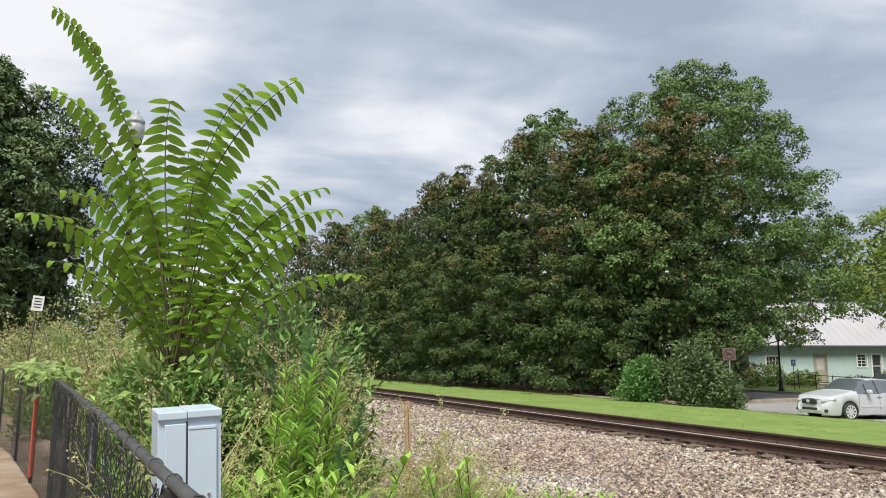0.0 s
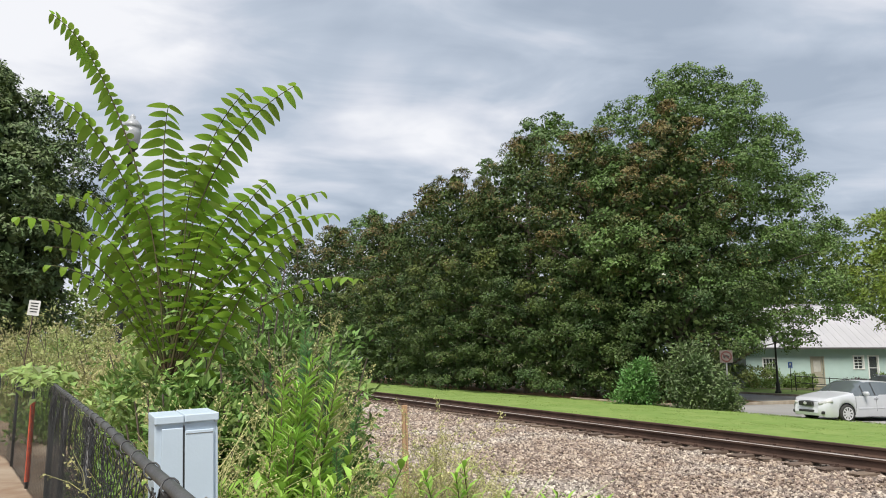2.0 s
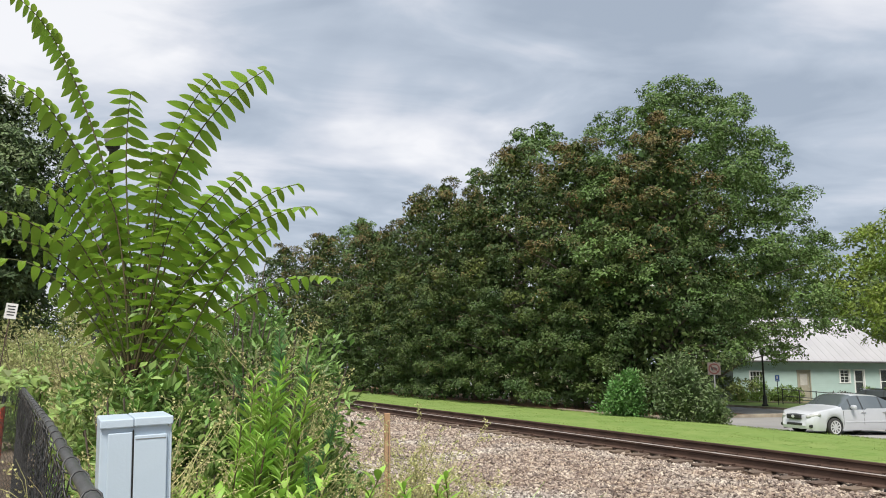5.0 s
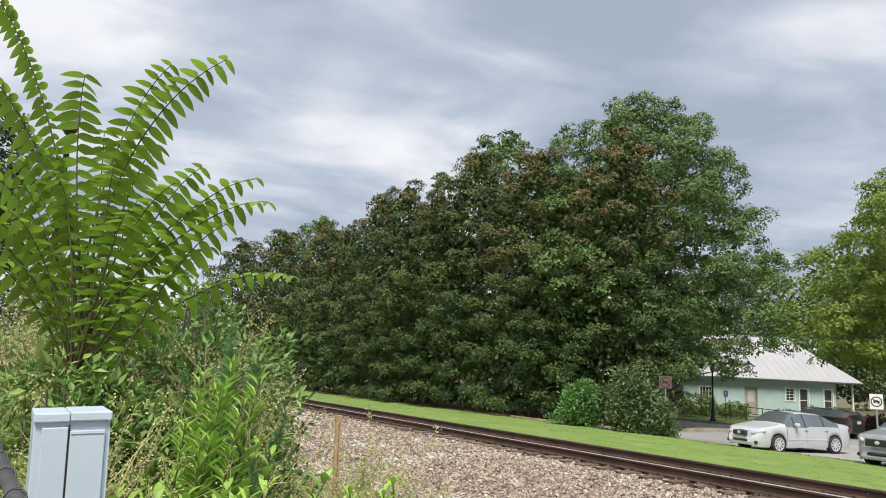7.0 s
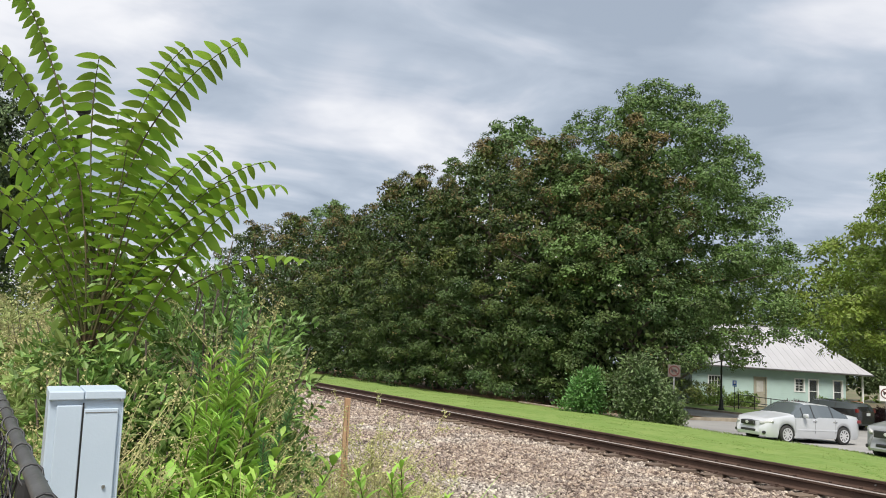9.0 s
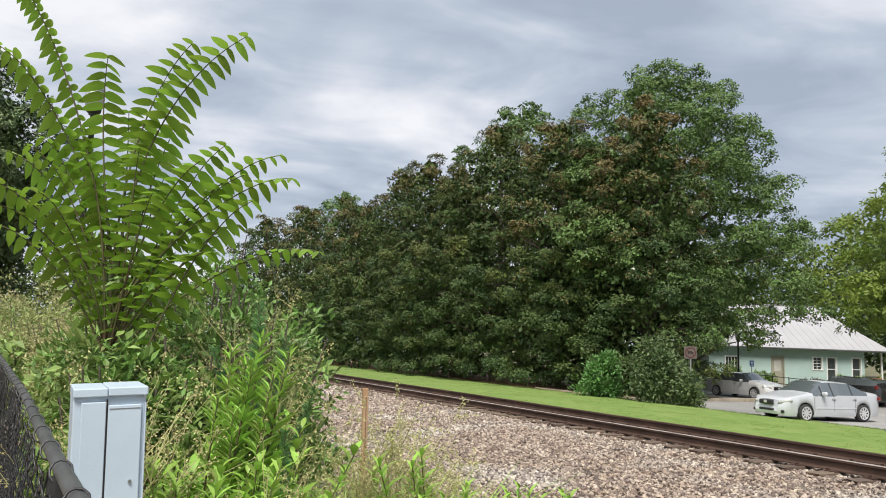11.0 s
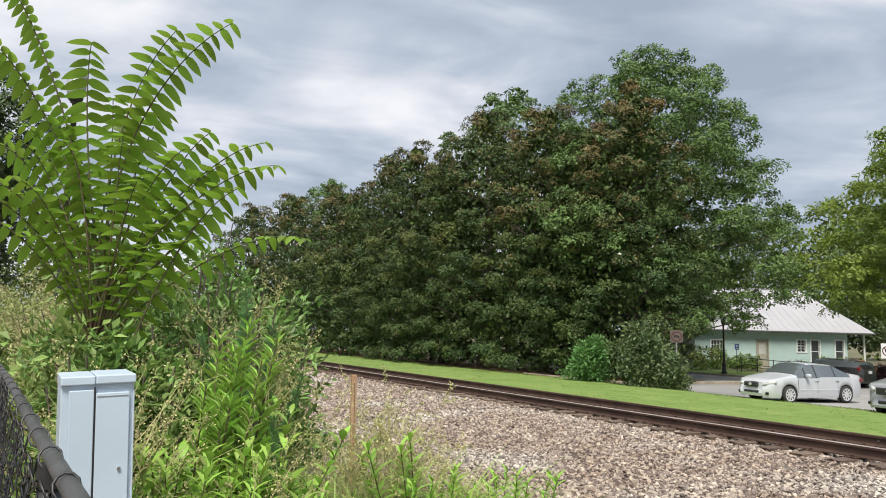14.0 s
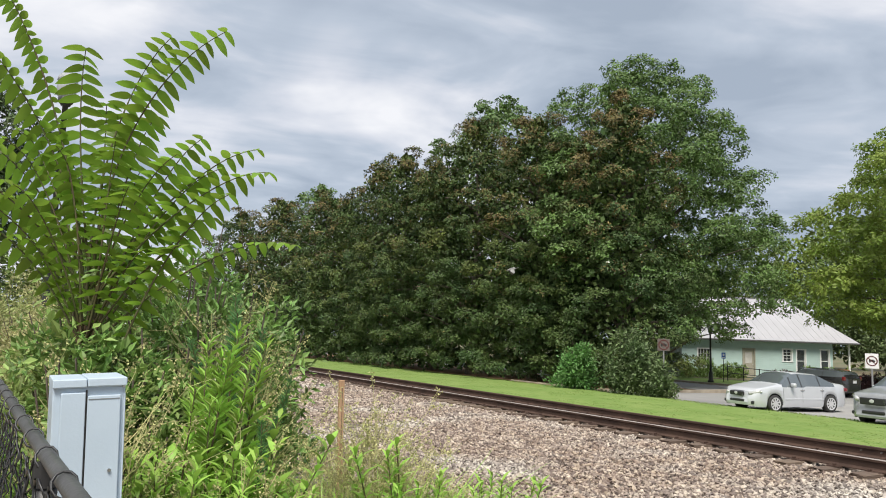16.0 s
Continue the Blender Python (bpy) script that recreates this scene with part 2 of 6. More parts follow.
    "plastic": mat("black_plastic", (0.02, 0.02, 0.021), 0.5),
    "lens": mat("headlight_lens", (0.46, 0.46, 0.45), 0.15, coat=0.8, var=(0.32, 0.325, 0.33), scale=9),
    "tail": mat("tail_lamp", (0.16, 0.012, 0.016), 0.15, coat=1.0),
    "plate": mat("plate", (0.65, 0.66, 0.66), 0.4),
    # Tan darkened in the colour to stand for the tree's shade on this sign.
    "sign_shaded": mat("shaded_sign_face", (0.13, 0.105, 0.095), 0.5, var=(0.10, 0.08, 0.07), scale=6),
    "sign_white": mat("sign_white", (0.74, 0.73, 0.72), 0.45, var=(0.66, 0.65, 0.63), scale=6),
    "sign_black": mat("sign_black", (0.02, 0.02, 0.02), 0.5),
    "sign_red": mat("sign_red", (0.085, 0.018, 0.015), 0.5),
    "sign_blue": mat("sign_blue", (0.02, 0.10, 0.42), 0.5),
    "galv": mat("galvanised_post", (0.30, 0.30, 0.30), 0.5, metal=0.6),
    "lamp_black": mat("lamp_post_paint", (0.02, 0.022, 0.022), 0.45),
    "globe": mat("frosted_globe", (0.66, 0.68, 0.71), 0.25, coat=0.6, translucent=0.5),
    "insect_wing": glass_mat("insect_wing", (0.30, 0.31, 0.32), clear=0.6),
    "feather": mat("dark_feather", (0.035, 0.033, 0.032), 0.8, var=(0.06, 0.055, 0.05), scale=20),
    "feather_grey": mat("grey_feather", (0.16, 0.16, 0.15), 0.8, var=(0.25, 0.25, 0.24), scale=20),
    "yellow": mat("yellow_flower", (0.62, 0.50, 0.03), 0.6),
    "petal": mat("white_blossom", (0.75, 0.75, 0.70), 0.6),
    "brick": mat("brick", (0.27, 0.12, 0.08), 0.9, var=(0.34, 0.17, 0.11), scale=8, rand=0.25),
}


# ---- mesh helpers ----
def fast_mesh(name, verts, faces, materials, index=None, smooth=False):
    """A mesh from arrays: verts n x 3; faces m x k."""
    me = bpy.data.meshes.new(name)
    verts, faces = np.asarray(verts, np.float32), np.asarray(faces, np.int32)
    k = faces.shape[1]
    me.vertices.add(len(verts))
    me.vertices.foreach_set("co", verts.ravel())
    me.loops.add(faces.size)
    me.loops.foreach_set("vertex_index", faces.ravel())
    me.polygons.add(len(faces))
    me.polygons.foreach_set("loop_start", np.arange(0, faces.size, k, dtype=np.int32))
    if index is not None:
        me.polygons.foreach_set("material_index", np.asarray(index, np.int32))
    me.polygons.foreach_set("use_smooth", np.full(len(faces), smooth))
    me.update(calc_edges=True)
    for m in materials:
        me.materials.append(m)
    return me


def put(name, me, parent=None, label="", m=None):
    ob = new(name, me)
    if parent is not None:
        ob.parent = parent
    if m is not None:
        ob.matrix_basis = m
    if label:
        ob["label"] = label
    return ob


def part(name, bm, material, parent=None, label="", smooth=False, m=None):
    me = bpy.data.meshes.new(name)
    if smooth:
        for f in bm.faces:
            f.smooth = True
    bm.to_mesh(me)
    bm.free()
    me.materials.append(material)
    return put(name, me, parent, label, m)


def box(bm, cx, cy, cz, sx, sy, sz, bevel=0.0, m=None):
    r = bmesh.ops.create_cube(bm, size=1.0, matrix=Matrix.Translation((cx, cy, cz)) @ Matrix.Diagonal((sx, sy, sz, 1)))
    if bevel:
        es = list({e for v in r["verts"] for e in v.link_edges})
        b = bmesh.ops.bevel(bm, geom=es, offset=bevel, segments=2, affect="EDGES", profile=0.5)
        vs = list({v for f in b["faces"] for v in f.verts} | {v for v in r["verts"] if v.is_valid})
    else:
        vs = r["verts"]
    if m is not None:
        bmesh.ops.transform(bm, matrix=m, verts=vs)
    return vs


def boxed(*args, **kw):
    bm = bmesh.new()
    box(bm, *args, **kw)
    return bm


def cyl(bm, a, b, r0, r1=None, seg=10):
    a, b = Vector(a), Vector(b)
    q = (b - a).to_track_quat("Z", "Y").to_matrix().to_4x4()
    bmesh.ops.create_cone(bm, cap_ends=True, segments=seg, radius1=r0, radius2=r0 if r1 is None else r1, depth=(b - a).length,
                          matrix=Matrix.Translation((a + b) / 2) @ q)


def lathe(bm, prof, seg=20, m=None):
    """Turns a profile of (radius, z) round the z axis."""
    rings = []
    for r, z in prof:
        rings.append([bm.verts.new((r * math.cos(6.28318 * i / seg), r * math.sin(6.28318 * i / seg), z)) for i in range(seg)])
    for a, b in zip(rings, rings[1:]):
        for i in range(seg):
            bm.faces.new((a[i], a[(i + 1) % seg], b[(i + 1) % seg], b[i]))
    bm.faces.new(rings[0][::-1])
    bm.faces.new(rings[-1])
    if m is not None:
        bmesh.ops.transform(bm, matrix=m, verts=[v for r in rings for v in r])


def tube_arrays(paths, sides=4):
    """Thin tubes along paths [(points k x 3, radii k)] as one vertex and face array."""
    V, Fc, off = [], [], 0
    ang = np.arange(sides) * 2 * np.pi / sides
    for pts, rad in paths:
        pts, rad = np.asarray(pts, float), np.asarray(rad, float)
        t = np.gradient(pts, axis=0)
        t /= np.linalg.norm(t, axis=1, keepdims=True) + 1e-9
        ref = np.where(np.abs(t[:, 2:3]) > 0.9, np.array([[1.0, 0, 0]]), np.array([[0, 0, 1.0]]))
        a = np.cross(t, ref)
        a /= np.linalg.norm(a, axis=1, keepdims=True) + 1e-9
        b = np.cross(t, a)
        ring = pts[:, None] + rad[:, None, None] * (np.cos(ang)[None, :, None] * a[:, None] + np.sin(ang)[None, :, None] * b[:, None])
        k = len(pts)
        V.append(ring.reshape(-1, 3))
        i = np.arange(k - 1)[:, None] * sides
        j = np.arange(sides)[None]
        j2 = (j + 1) % sides
        Fc.append((np.stack([i + j, i + j2, i + sides + j2, i + sides + j], -1).reshape(-1, 4)) + off)
        off += k * sides
    return np.concatenate(V), np.concatenate(Fc)


def unit(v):
    return v / (np.linalg.norm(v, axis=-1, keepdims=True) + 1e-9)


def leaf_arrays(c, d, up, length, width, fold=0.25, droop=0.0):
    """Folded pointed leaves: base c, axis d, rough normal up; four points and two faces each."""
    d = unit(d)
    side = unit(np.cross(d, up))
    nor = np.cross(side, d)
    L, W = np.asarray(length)[:, None], np.asarray(width)[:, None]
    mid = c + d * L * 0.45
    tip = c + d * L - nor * L * droop
    v = np.stack([c, mid + side * W / 2 + nor * W * fold, tip, mid - side * W / 2 + nor * W * fold], 1).reshape(-1, 3)
    i = np.arange(len(c))[:, None] * 4
    f = np.concatenate([i + np.array([[0, 1, 2]]), i + np.array([[0, 2, 3]])], 1).reshape(-1, 3)
    return v, f


def join_arrays(items):
    V, Fc, off = [], [], 0
    for v, f in items:
        V.append(v)
        Fc.append(np.asarray(f) + off)
        off += len(v)
    return np.concatenate(V), np.concatenate(Fc)


def cluster_leaves(rng, centres, radii, per, size, flat=0.7, upbias=0.5, outward=0.9, shell=0.55, aspect=0.42, fold=0.2):
    """Leaves over round clumps: centres n x 3, radii n; more on the upper and outer side."""
    n = len(centres)
    k = n * per
    ci = np.repeat(np.arange(n), per)
    d = unit(rng.normal(size=(k, 3)) + np.array([0, 0, upbias]))
    r = radii[ci] * (shell + (1 - shell) * rng.random(k)) * (0.85 + 0.3 * rng.random(k))
    pos = centres[ci] + d * r[:, None] * np.array([1, 1, flat])
    axis = d * outward + rng.normal(size=(k, 3)) * 0.55
    up = unit(rng.normal(size=(k, 3)) * 0.45 + d * 0.5 + np.array([0, 0, 0.8]))
    ln = size * (0.65 + 0.7 * rng.random(k))
    return leaf_arrays(pos, axis, up, ln, ln * aspect, fold)


# ---- ground ----
def strip(name, s0, s1, p0, p1, ns, npp, lift, material, label, category, wobble=0.0, parent=None, edge=0.0, seed=3):
    rng = np.random.default_rng(seed)
    s, p = np.linspace(s0, s1, ns), np.linspace(p0, p1, npp)
    S, P = np.meshgrid(s, p, indexing="ij")
    if edge:
        w = np.interp(np.arange(ns), np.arange(0, ns + 3, 3), rng.normal(size=len(np.arange(0, ns + 3, 3))) * edge)
        P = P + w[:, None] * np.where(np.isclose(P, p0) | np.isclose(P, p1), 1, 0)
    Z = ground_z(P) + lift + rng.normal(size=S.shape) * wobble
    v = sp_np(S, P, Z).reshape(-1, 3)
    i = (np.arange(ns - 1)[:, None] * npp + np.arange(npp - 1)[None]).reshape(-1)
    f = np.stack([i, i + npp, i + npp + 1, i + 1], -1)
    ob = put(name, fast_mesh(name, v, f, [material], smooth=True))
    return tagged(ob, label, category, kind="structure")


def make_ground():
    s = np.concatenate([np.array([-2500, -600, -150, -60]), np.arange(-40, 130, 4.0), np.array([150, 220, 400, 900, 3000])])
    p = np.unique(np.concatenate([np.array([-2500, -600, -150]), np.array([a for a, _ in PROFILE]), np.arange(-50, 80, 3.0), np.array([150, 600])]))
    S, P = np.meshgrid(s, p, indexing="ij")
    far = np.clip((np.hypot(S, P) - 110) / 200, 0, 1)
    v = sp_np(S, P, ground_z(P) - 0.03 - far * 0.1).reshape(-1, 3)
    k = len(p)
    i = (np.arange(len(s) - 1)[:, None] * k + np.arange(k - 1)[None]).reshape(-1)
    ob = put("ground", fast_mesh("ground", v, np.stack([i, i + k, i + k + 1, i + 1], -1), [M["earth"]]))
    tagged(ob, "bare brown earth with patchy green growth", "ground", kind="structure")
    strip("walkway", -12, 60, -3.2, -0.16, 60, 5, 0.004, M["walkway"], "pale stained concrete walkway beside the fence", "walkway")
    strip("ballast", -30, 150, 3.2, 14.3, 260, 40, 0.0, M["shaded_ballast_bed"], "pinkish grey crushed stone ballast bed, darkened for shade between stones", "ballast", wobble=0.012, edge=0.15)
    strip("lawn", -40, 150, 14.25, 24.45, 200, 16, 0.012, M["turf"], "mown bright green grass strip beside the track", "lawn", wobble=0.012, edge=0.05)
    strip("parking_lot", -60, 26.8, 24.45, 41.0, 40, 12, 0.012, M["asphalt"], "worn pale grey asphalt parking lot", "parking lot")
    strip("road", 26.8, 140, 34.6, 41.0, 40, 6, 0.012, M["asphalt"], "worn grey asphalt street behind the trees", "road")
    strip("planting_bed", 27.0, 130, 24.7, 34.4, 60, 8, 0.03, M["mulch"], "brown leaf litter under the evergreen trees", "planting bed", wobble=0.02, edge=0.12)
    strip("verge", -60, 140, 41.2, 44.8, 60, 4, 0.05, M["turf"], "grass verge in front of the house", "verge", wobble=0.01)


def make_kerbs():
    def kerb(name, pts, label):
        bm = bmesh.new()
        for (s0, p0), (s1, p1) in zip(pts, pts[1:]):
            a, b = sp(s0, p0), sp(s1, p1)
            z = float(ground_z((p0 + p1) / 2)) + 0.03
            mid, dv = (a + b) / 2, b - a
            box(bm, 0, 0, 0, dv.length + 0.01, 0.16, 0.22, 0.02, Matrix.Translation((mid.x, mid.y, z)) @ Matrix.Rotation(math.atan2(dv.y, dv.x), 4, "Z"))
        tagged(part(name, bm, M["kerb"]), label, "kerb", kind="structure")
    kerb("kerb", [(26.9, 34.3), (26.9, 25.6), (27.4, 24.75), (34.0, 24.6)], "low tan concrete kerb at the lot's end")
    kerb("kerb", [(-40, 41.1), (33, 41.1), (140, 41.1)], "brownish concrete kerb along the street")


def make_stones():
    """Loose stones over the ballast bed: finer near, coarser far."""
    rng = np.random.default_rng(11)
    octa = np.array([[1, 0, 0], [0, 1, 0], [-1, 0, 0], [0, -1, 0], [0, 0, 1], [0, 0, -1]], float)
    tri = np.array([[0, 1, 4], [1, 2, 4], [2, 3, 4], [3, 0, 4], [1, 0, 5], [2, 1, 5], [3, 2, 5], [0, 3, 5]])
    V, Fc, off = [], [], 0
    for s0, s1, dens, size in ((4.5, 14, 620, 0.028), (14, 24, 330, 0.034), (24, 42, 120, 0.046), (42, 75, 30, 0.07), (-6, 4.5, 30, 0.045)):
        n = int((s1 - s0) * 9.6 * dens)
        s, p = rng.uniform(s0, s1, n), rng.uniform(3.4, 14.1, n)
        keep = (p < 13.7) & ((p > 4.4) | (rng.random(n) < (p - 3.2) / 1.4))
        s, p = s[keep], p[keep]
        n = len(s)
        r = size * (0.55 + 0.9 * rng.random(n) ** 1.5)
        # little heaps between the ties, bare feet of the rails
        z = ground_z(p) + r * 0.45 + 0.012 * rng.normal(size=n)
        z = np.where((p > 10.7) & (p < 13.6), z - 0.022, z)
        shape = octa[None] * (0.78 + 0.5 * rng.random((n, 6, 1))) + rng.normal(size=(n, 6, 3)) * 0.10
        q = unit(rng.normal(size=(n, 4)))
        w, x, y, zz = q.T
        R = np.stack([1 - 2 * (y * y + zz * zz), 2 * (x * y - zz * w), 2 * (x * zz + y * w), 2 * (x * y + zz * w), 1 - 2 * (x * x + zz * zz), 2 * (y * zz - x * w),
                      2 * (x * zz - y * w), 2 * (y * zz + x * w), 1 - 2 * (x * x + y * y)], -1).reshape(n, 3, 3)
        pts = np.einsum("nij,nkj->nki", R, shape * (r[:, None] * (0.7 + 0.6 * rng.random((n, 3))))[:, None]) * np.array([1, 1, 0.85]) + sp_np(s, p, z)[:, None]
        V.append(pts.reshape(-1, 3))
        Fc.append((np.arange(n)[:, None, None] * 6 + tri[None]).reshape(-1, 3) + off)
        off += n * 6
    ob = put("ballast_stones", fast_mesh("ballast_stones", np.concatenate(V), np.concatenate(Fc), [M["stone"]]))
    tagged(ob, "loose angular crushed stones, pinkish grey and tan", "ballast", kind="stuff")


def make_track():
    track = tagged(new("railway_track"), "rusty brown steel rails on weathered wooden ties in ballast", "railway track")
    head = -0.12
    prof = [(-0.076, -0.186), (-0.076, -0.172), (-0.02, -0.155), (-0.009, -0.14), (-0.009, -0.055), (-0.036, -0.042), (-0.037, -0.008), (-0.028, 0.0),
            (0.028, 0.0), (0.037, -0.008), (0.036, -0.042), (0.009, -0.055), (0.009, -0.14), (0.02, -0.155), (0.076, -0.172), (0.076, -0.186)]
    for pc in (11.42, 12.90):
        k, ss = len(prof), np.array([-40.0, 0, 20, 60, 150])
        v = np.concatenate([sp_np(np.full(k, s), pc + np.array([a for a, _ in prof]), head + np.array([b for _, b in prof])) for s in ss])
        f, idx = [], []
        for i in range(len(ss) - 1):
            for j in range(k):
                j2 = (j + 1) % k
                f.append([i * k + j, i * k + j2, (i + 1) * k + j2, (i + 1) * k + j])
                idx.append(1 if j in (6, 7, 8) and pc < 12 else 0)
        put("rail", fast_mesh("rail", v, f, [M["rail"], M["rail_head"]], idx), track, "rusty rail with a worn bright head")
    rng = random.Random(5)
    meshes = []
    for kk in range(4):
        bm = boxed(0, 0, 0, 2.6, 0.225, 0.18, 0.012)
        for v in bm.verts:
            v.co += Vector((rng.uniform(-0.05, 0.05) if abs(v.co.x) > 1.2 else 0, rng.uniform(-0.012, 0.012), rng.uniform(-0.008, 0.008)))
        me = bpy.data.meshes.new("crosstie")
        bm.to_mesh(me)
        bm.free()
        me.materials.append(M["tie"])
        meshes.append(me)
    plate_meshes = []
    for kk in range(2):
        bm = boxed(0, 0, 0, 0.36, 0.19, 0.016)
        for dx in (-0.11, 0.12, -0.15):
            box(bm, dx, rng.uniform(-0.07, 0.07), 0.02, 0.035, 0.03, 0.04)
        me = bpy.data.meshes.new("tie_plate")
        bm.to_mesh(me)
        bm.free()
        me.materials.append(M["rail"])
        plate_meshes.append(me)
    s, i = -8.0, 0
    while s < 118:
        c = sp(s, 12.16 + rng.uniform(-0.05, 0.05), -0.398 + rng.uniform(-0.008, 0.006))
        put("crosstie", meshes[i % 4], track, m=Matrix.Translation(c) @ Matrix.Rotation(TRACK + rng.uniform(-0.02, 0.02), 4, "Z"))
        if s < 45:
            for pc in (11.42, 12.90):
                q = sp(s, pc, -0.305)
                rot = Matrix.Translation(q) @ Matrix.Rotation(TRACK, 4, "Z")
                put("tie_plate", plate_meshes[i % 2], track, m=rot)
        s += 0.62
        i += 1
    for s in (5.2, 5.55, 7.0, 7.35):
        bm = bmesh.new()
        cyl(bm, sp(s, 12.86, -0.2), sp(s, 12.83, -0.2), 0.014, seg=8)
        part("bolt", bm, M["steel"], track, "small bright bolt end")


def make_lawn_blades():
    rng = np.random.default_rng(21)
    n = 45000
    s, p = 5 + 50 * rng.random(n) ** 1.5, rng.uniform(14.15, 24.5, n)
    near_edge = rng.random(n) < 0.25
    p = np.where(near_edge, np.where(rng.random(n) < 0.5, 14.1 + 0.35 * rng.random(n), 24.5 - 0.3 * rng.random(n)), p)
    h = (0.006 + 0.012 * rng.random(n)) * np.where(near_edge, 3.5, 1)
    c = sp_np(s, p, ground_z(p) + 0.008)
    a = rng.random(n) * 6.283
    side = np.stack([np.cos(a), np.sin(a), 0 * a], -1) * 0.016
    lean = rng.normal(size=(n, 3)) * 0.4 * h[:, None]
    lean[:, 2] = h
    v = np.stack([c - side, c + side, c + lean], 1).reshape(-1, 3)
    ob = put("grass_blades", fast_mesh("grass_blades", v, np.arange(n * 3).reshape(-1, 3), [M["blade"]]))
    tagged(ob, "short mown green grass blades", "grass", kind="stuff")


# ---- trees ----
def limbs(rng, base, height, spread, n, r0):
    """Trunk and limbs of a tree as tubes."""
    paths = []
    k = 7
    t = np.linspace(0, 1, k)
    trunk = np.stack([base[0] + 0.25 * np.sin(3 * t), base[1] + 0.2 * np.cos(2.4 * t), base[2] + t * height * 0.85], -1)
    paths.append((trunk, r0 * (1 - 0.85 * t) + 0.02))
    for _ in range(n):
        h = rng.uniform(0.12, 0.8)
        o = np.array([np.interp(h, t, trunk[:, i]) for i in range(3)])
        a = rng.random() * 6.283
        ln = spread * (1 - 0.55 * h) * rng.uniform(0.6, 0.95)
        tt = np.linspace(0, 1, 5)
        pts = o + np.stack([np.cos(a) * ln * tt, np.sin(a) * ln * tt, ln * (0.45 * tt + 0.1 * np.sin(3 * tt))], -1) + np.cumsum(rng.normal(size=(5, 3)) * 0.12, 0) * tt[:, None]
        paths.append((pts, r0 * 0.35 * (1 - 0.85 * tt) + 0.012))
    return paths


def tree(name, label, x, y, z0, height, radius, bottom, shape, clumps, per, size, material, seed, crown_label, clump_r=1.0, flat=0.65, trunk_r=0.3, shell=0.55,
         inner=0.5, outline=0.16, upbias=0.5, aspect=0.42):
    """A tree: trunk with limbs and a crown of leafy clumps. shape(h) gives the relative radius at relative height h in the crown."""
    rng = np.random.default_rng(seed)
    top = tagged(new(name), label, "tree")
    top.matrix_basis = Matrix.Translation((x, y, z0))
    v, f = tube_arrays(limbs(rng, (0, 0, -0.1), height, radius, 26, trunk_r), 7)
    put("trunk", fast_mesh("trunk", v, f, [M["bark"]], smooth=True), top, "dark bark")
    # clump centres over the crown's skin, broken by lobes
    h = rng.random(clumps)
    a = rng.random(clumps) * 6.283
    lob = 1 + outline * np.sin(a * 3 + seed) * np.sin(h * 7 + seed * 1.7) + outline * 0.8 * np.sin(a * 7 + h * 13 + seed)
    depth = np.where(rng.random(clumps) < inner * 0.5, rng.uniform(0.35, 0.85, clumps), rng.uniform(0.88, 1.04, clumps))
    rr = radius * np.array([shape(q) for q in h]) * lob * depth
    c = np.stack([rr * np.cos(a), rr * np.sin(a), bottom + h * (height - bottom - clump_r * 0.4)], -1)
    cr = clump_r * (0.6 + 0.75 * rng.random(clumps)) * (1 - 0.35 * h)
    items = [cluster_leaves(rng, c, cr, per, size, flat=flat, shell=shell, upbias=upbias, aspect=aspect)]
    # twigs and leaves inside, which close the crown
    n = clumps * per // 7
    hh, aa = rng.random(n), rng.random(n) * 6.283
    ri = radius * np.array([shape(q) for q in hh]) * np.sqrt(rng.random(n)) * 0.86
    ci = np.stack([ri * np.cos(aa), ri * np.sin(aa), bottom + hh * (height - bottom) * 0.94], -1)
    ln = size * 2.1 * (0.7 + 0.6 * rng.random(n))
    items.append(leaf_arrays(ci, rng.normal(size=(n, 3)), rng.normal(size=(n, 3)), ln, ln * 0.55, 0.1))
    v, f = join_arrays(items)
    put("crown", fast_mesh("crown", v, f, [material]), top, crown_label)
    return top


def egg(low, belly, power=0.75):
    def g(h):
        if h < belly:
            return low + (1 - low) * math.sin(h / belly * 1.5708)
        return max(0.0, math.cos((h - belly) / (1 - belly) * 1.5708)) ** power
    return g


def spaced(rng, pts, gap):
    """Keeps points that lie at least gap apart."""
    kept = np.empty((0, 3))
    for q in pts:
        if len(kept) == 0 or np.min(np.sum((kept - q) ** 2, 1)) > gap * gap:
            kept = np.vstack([kept, q])
    return kept


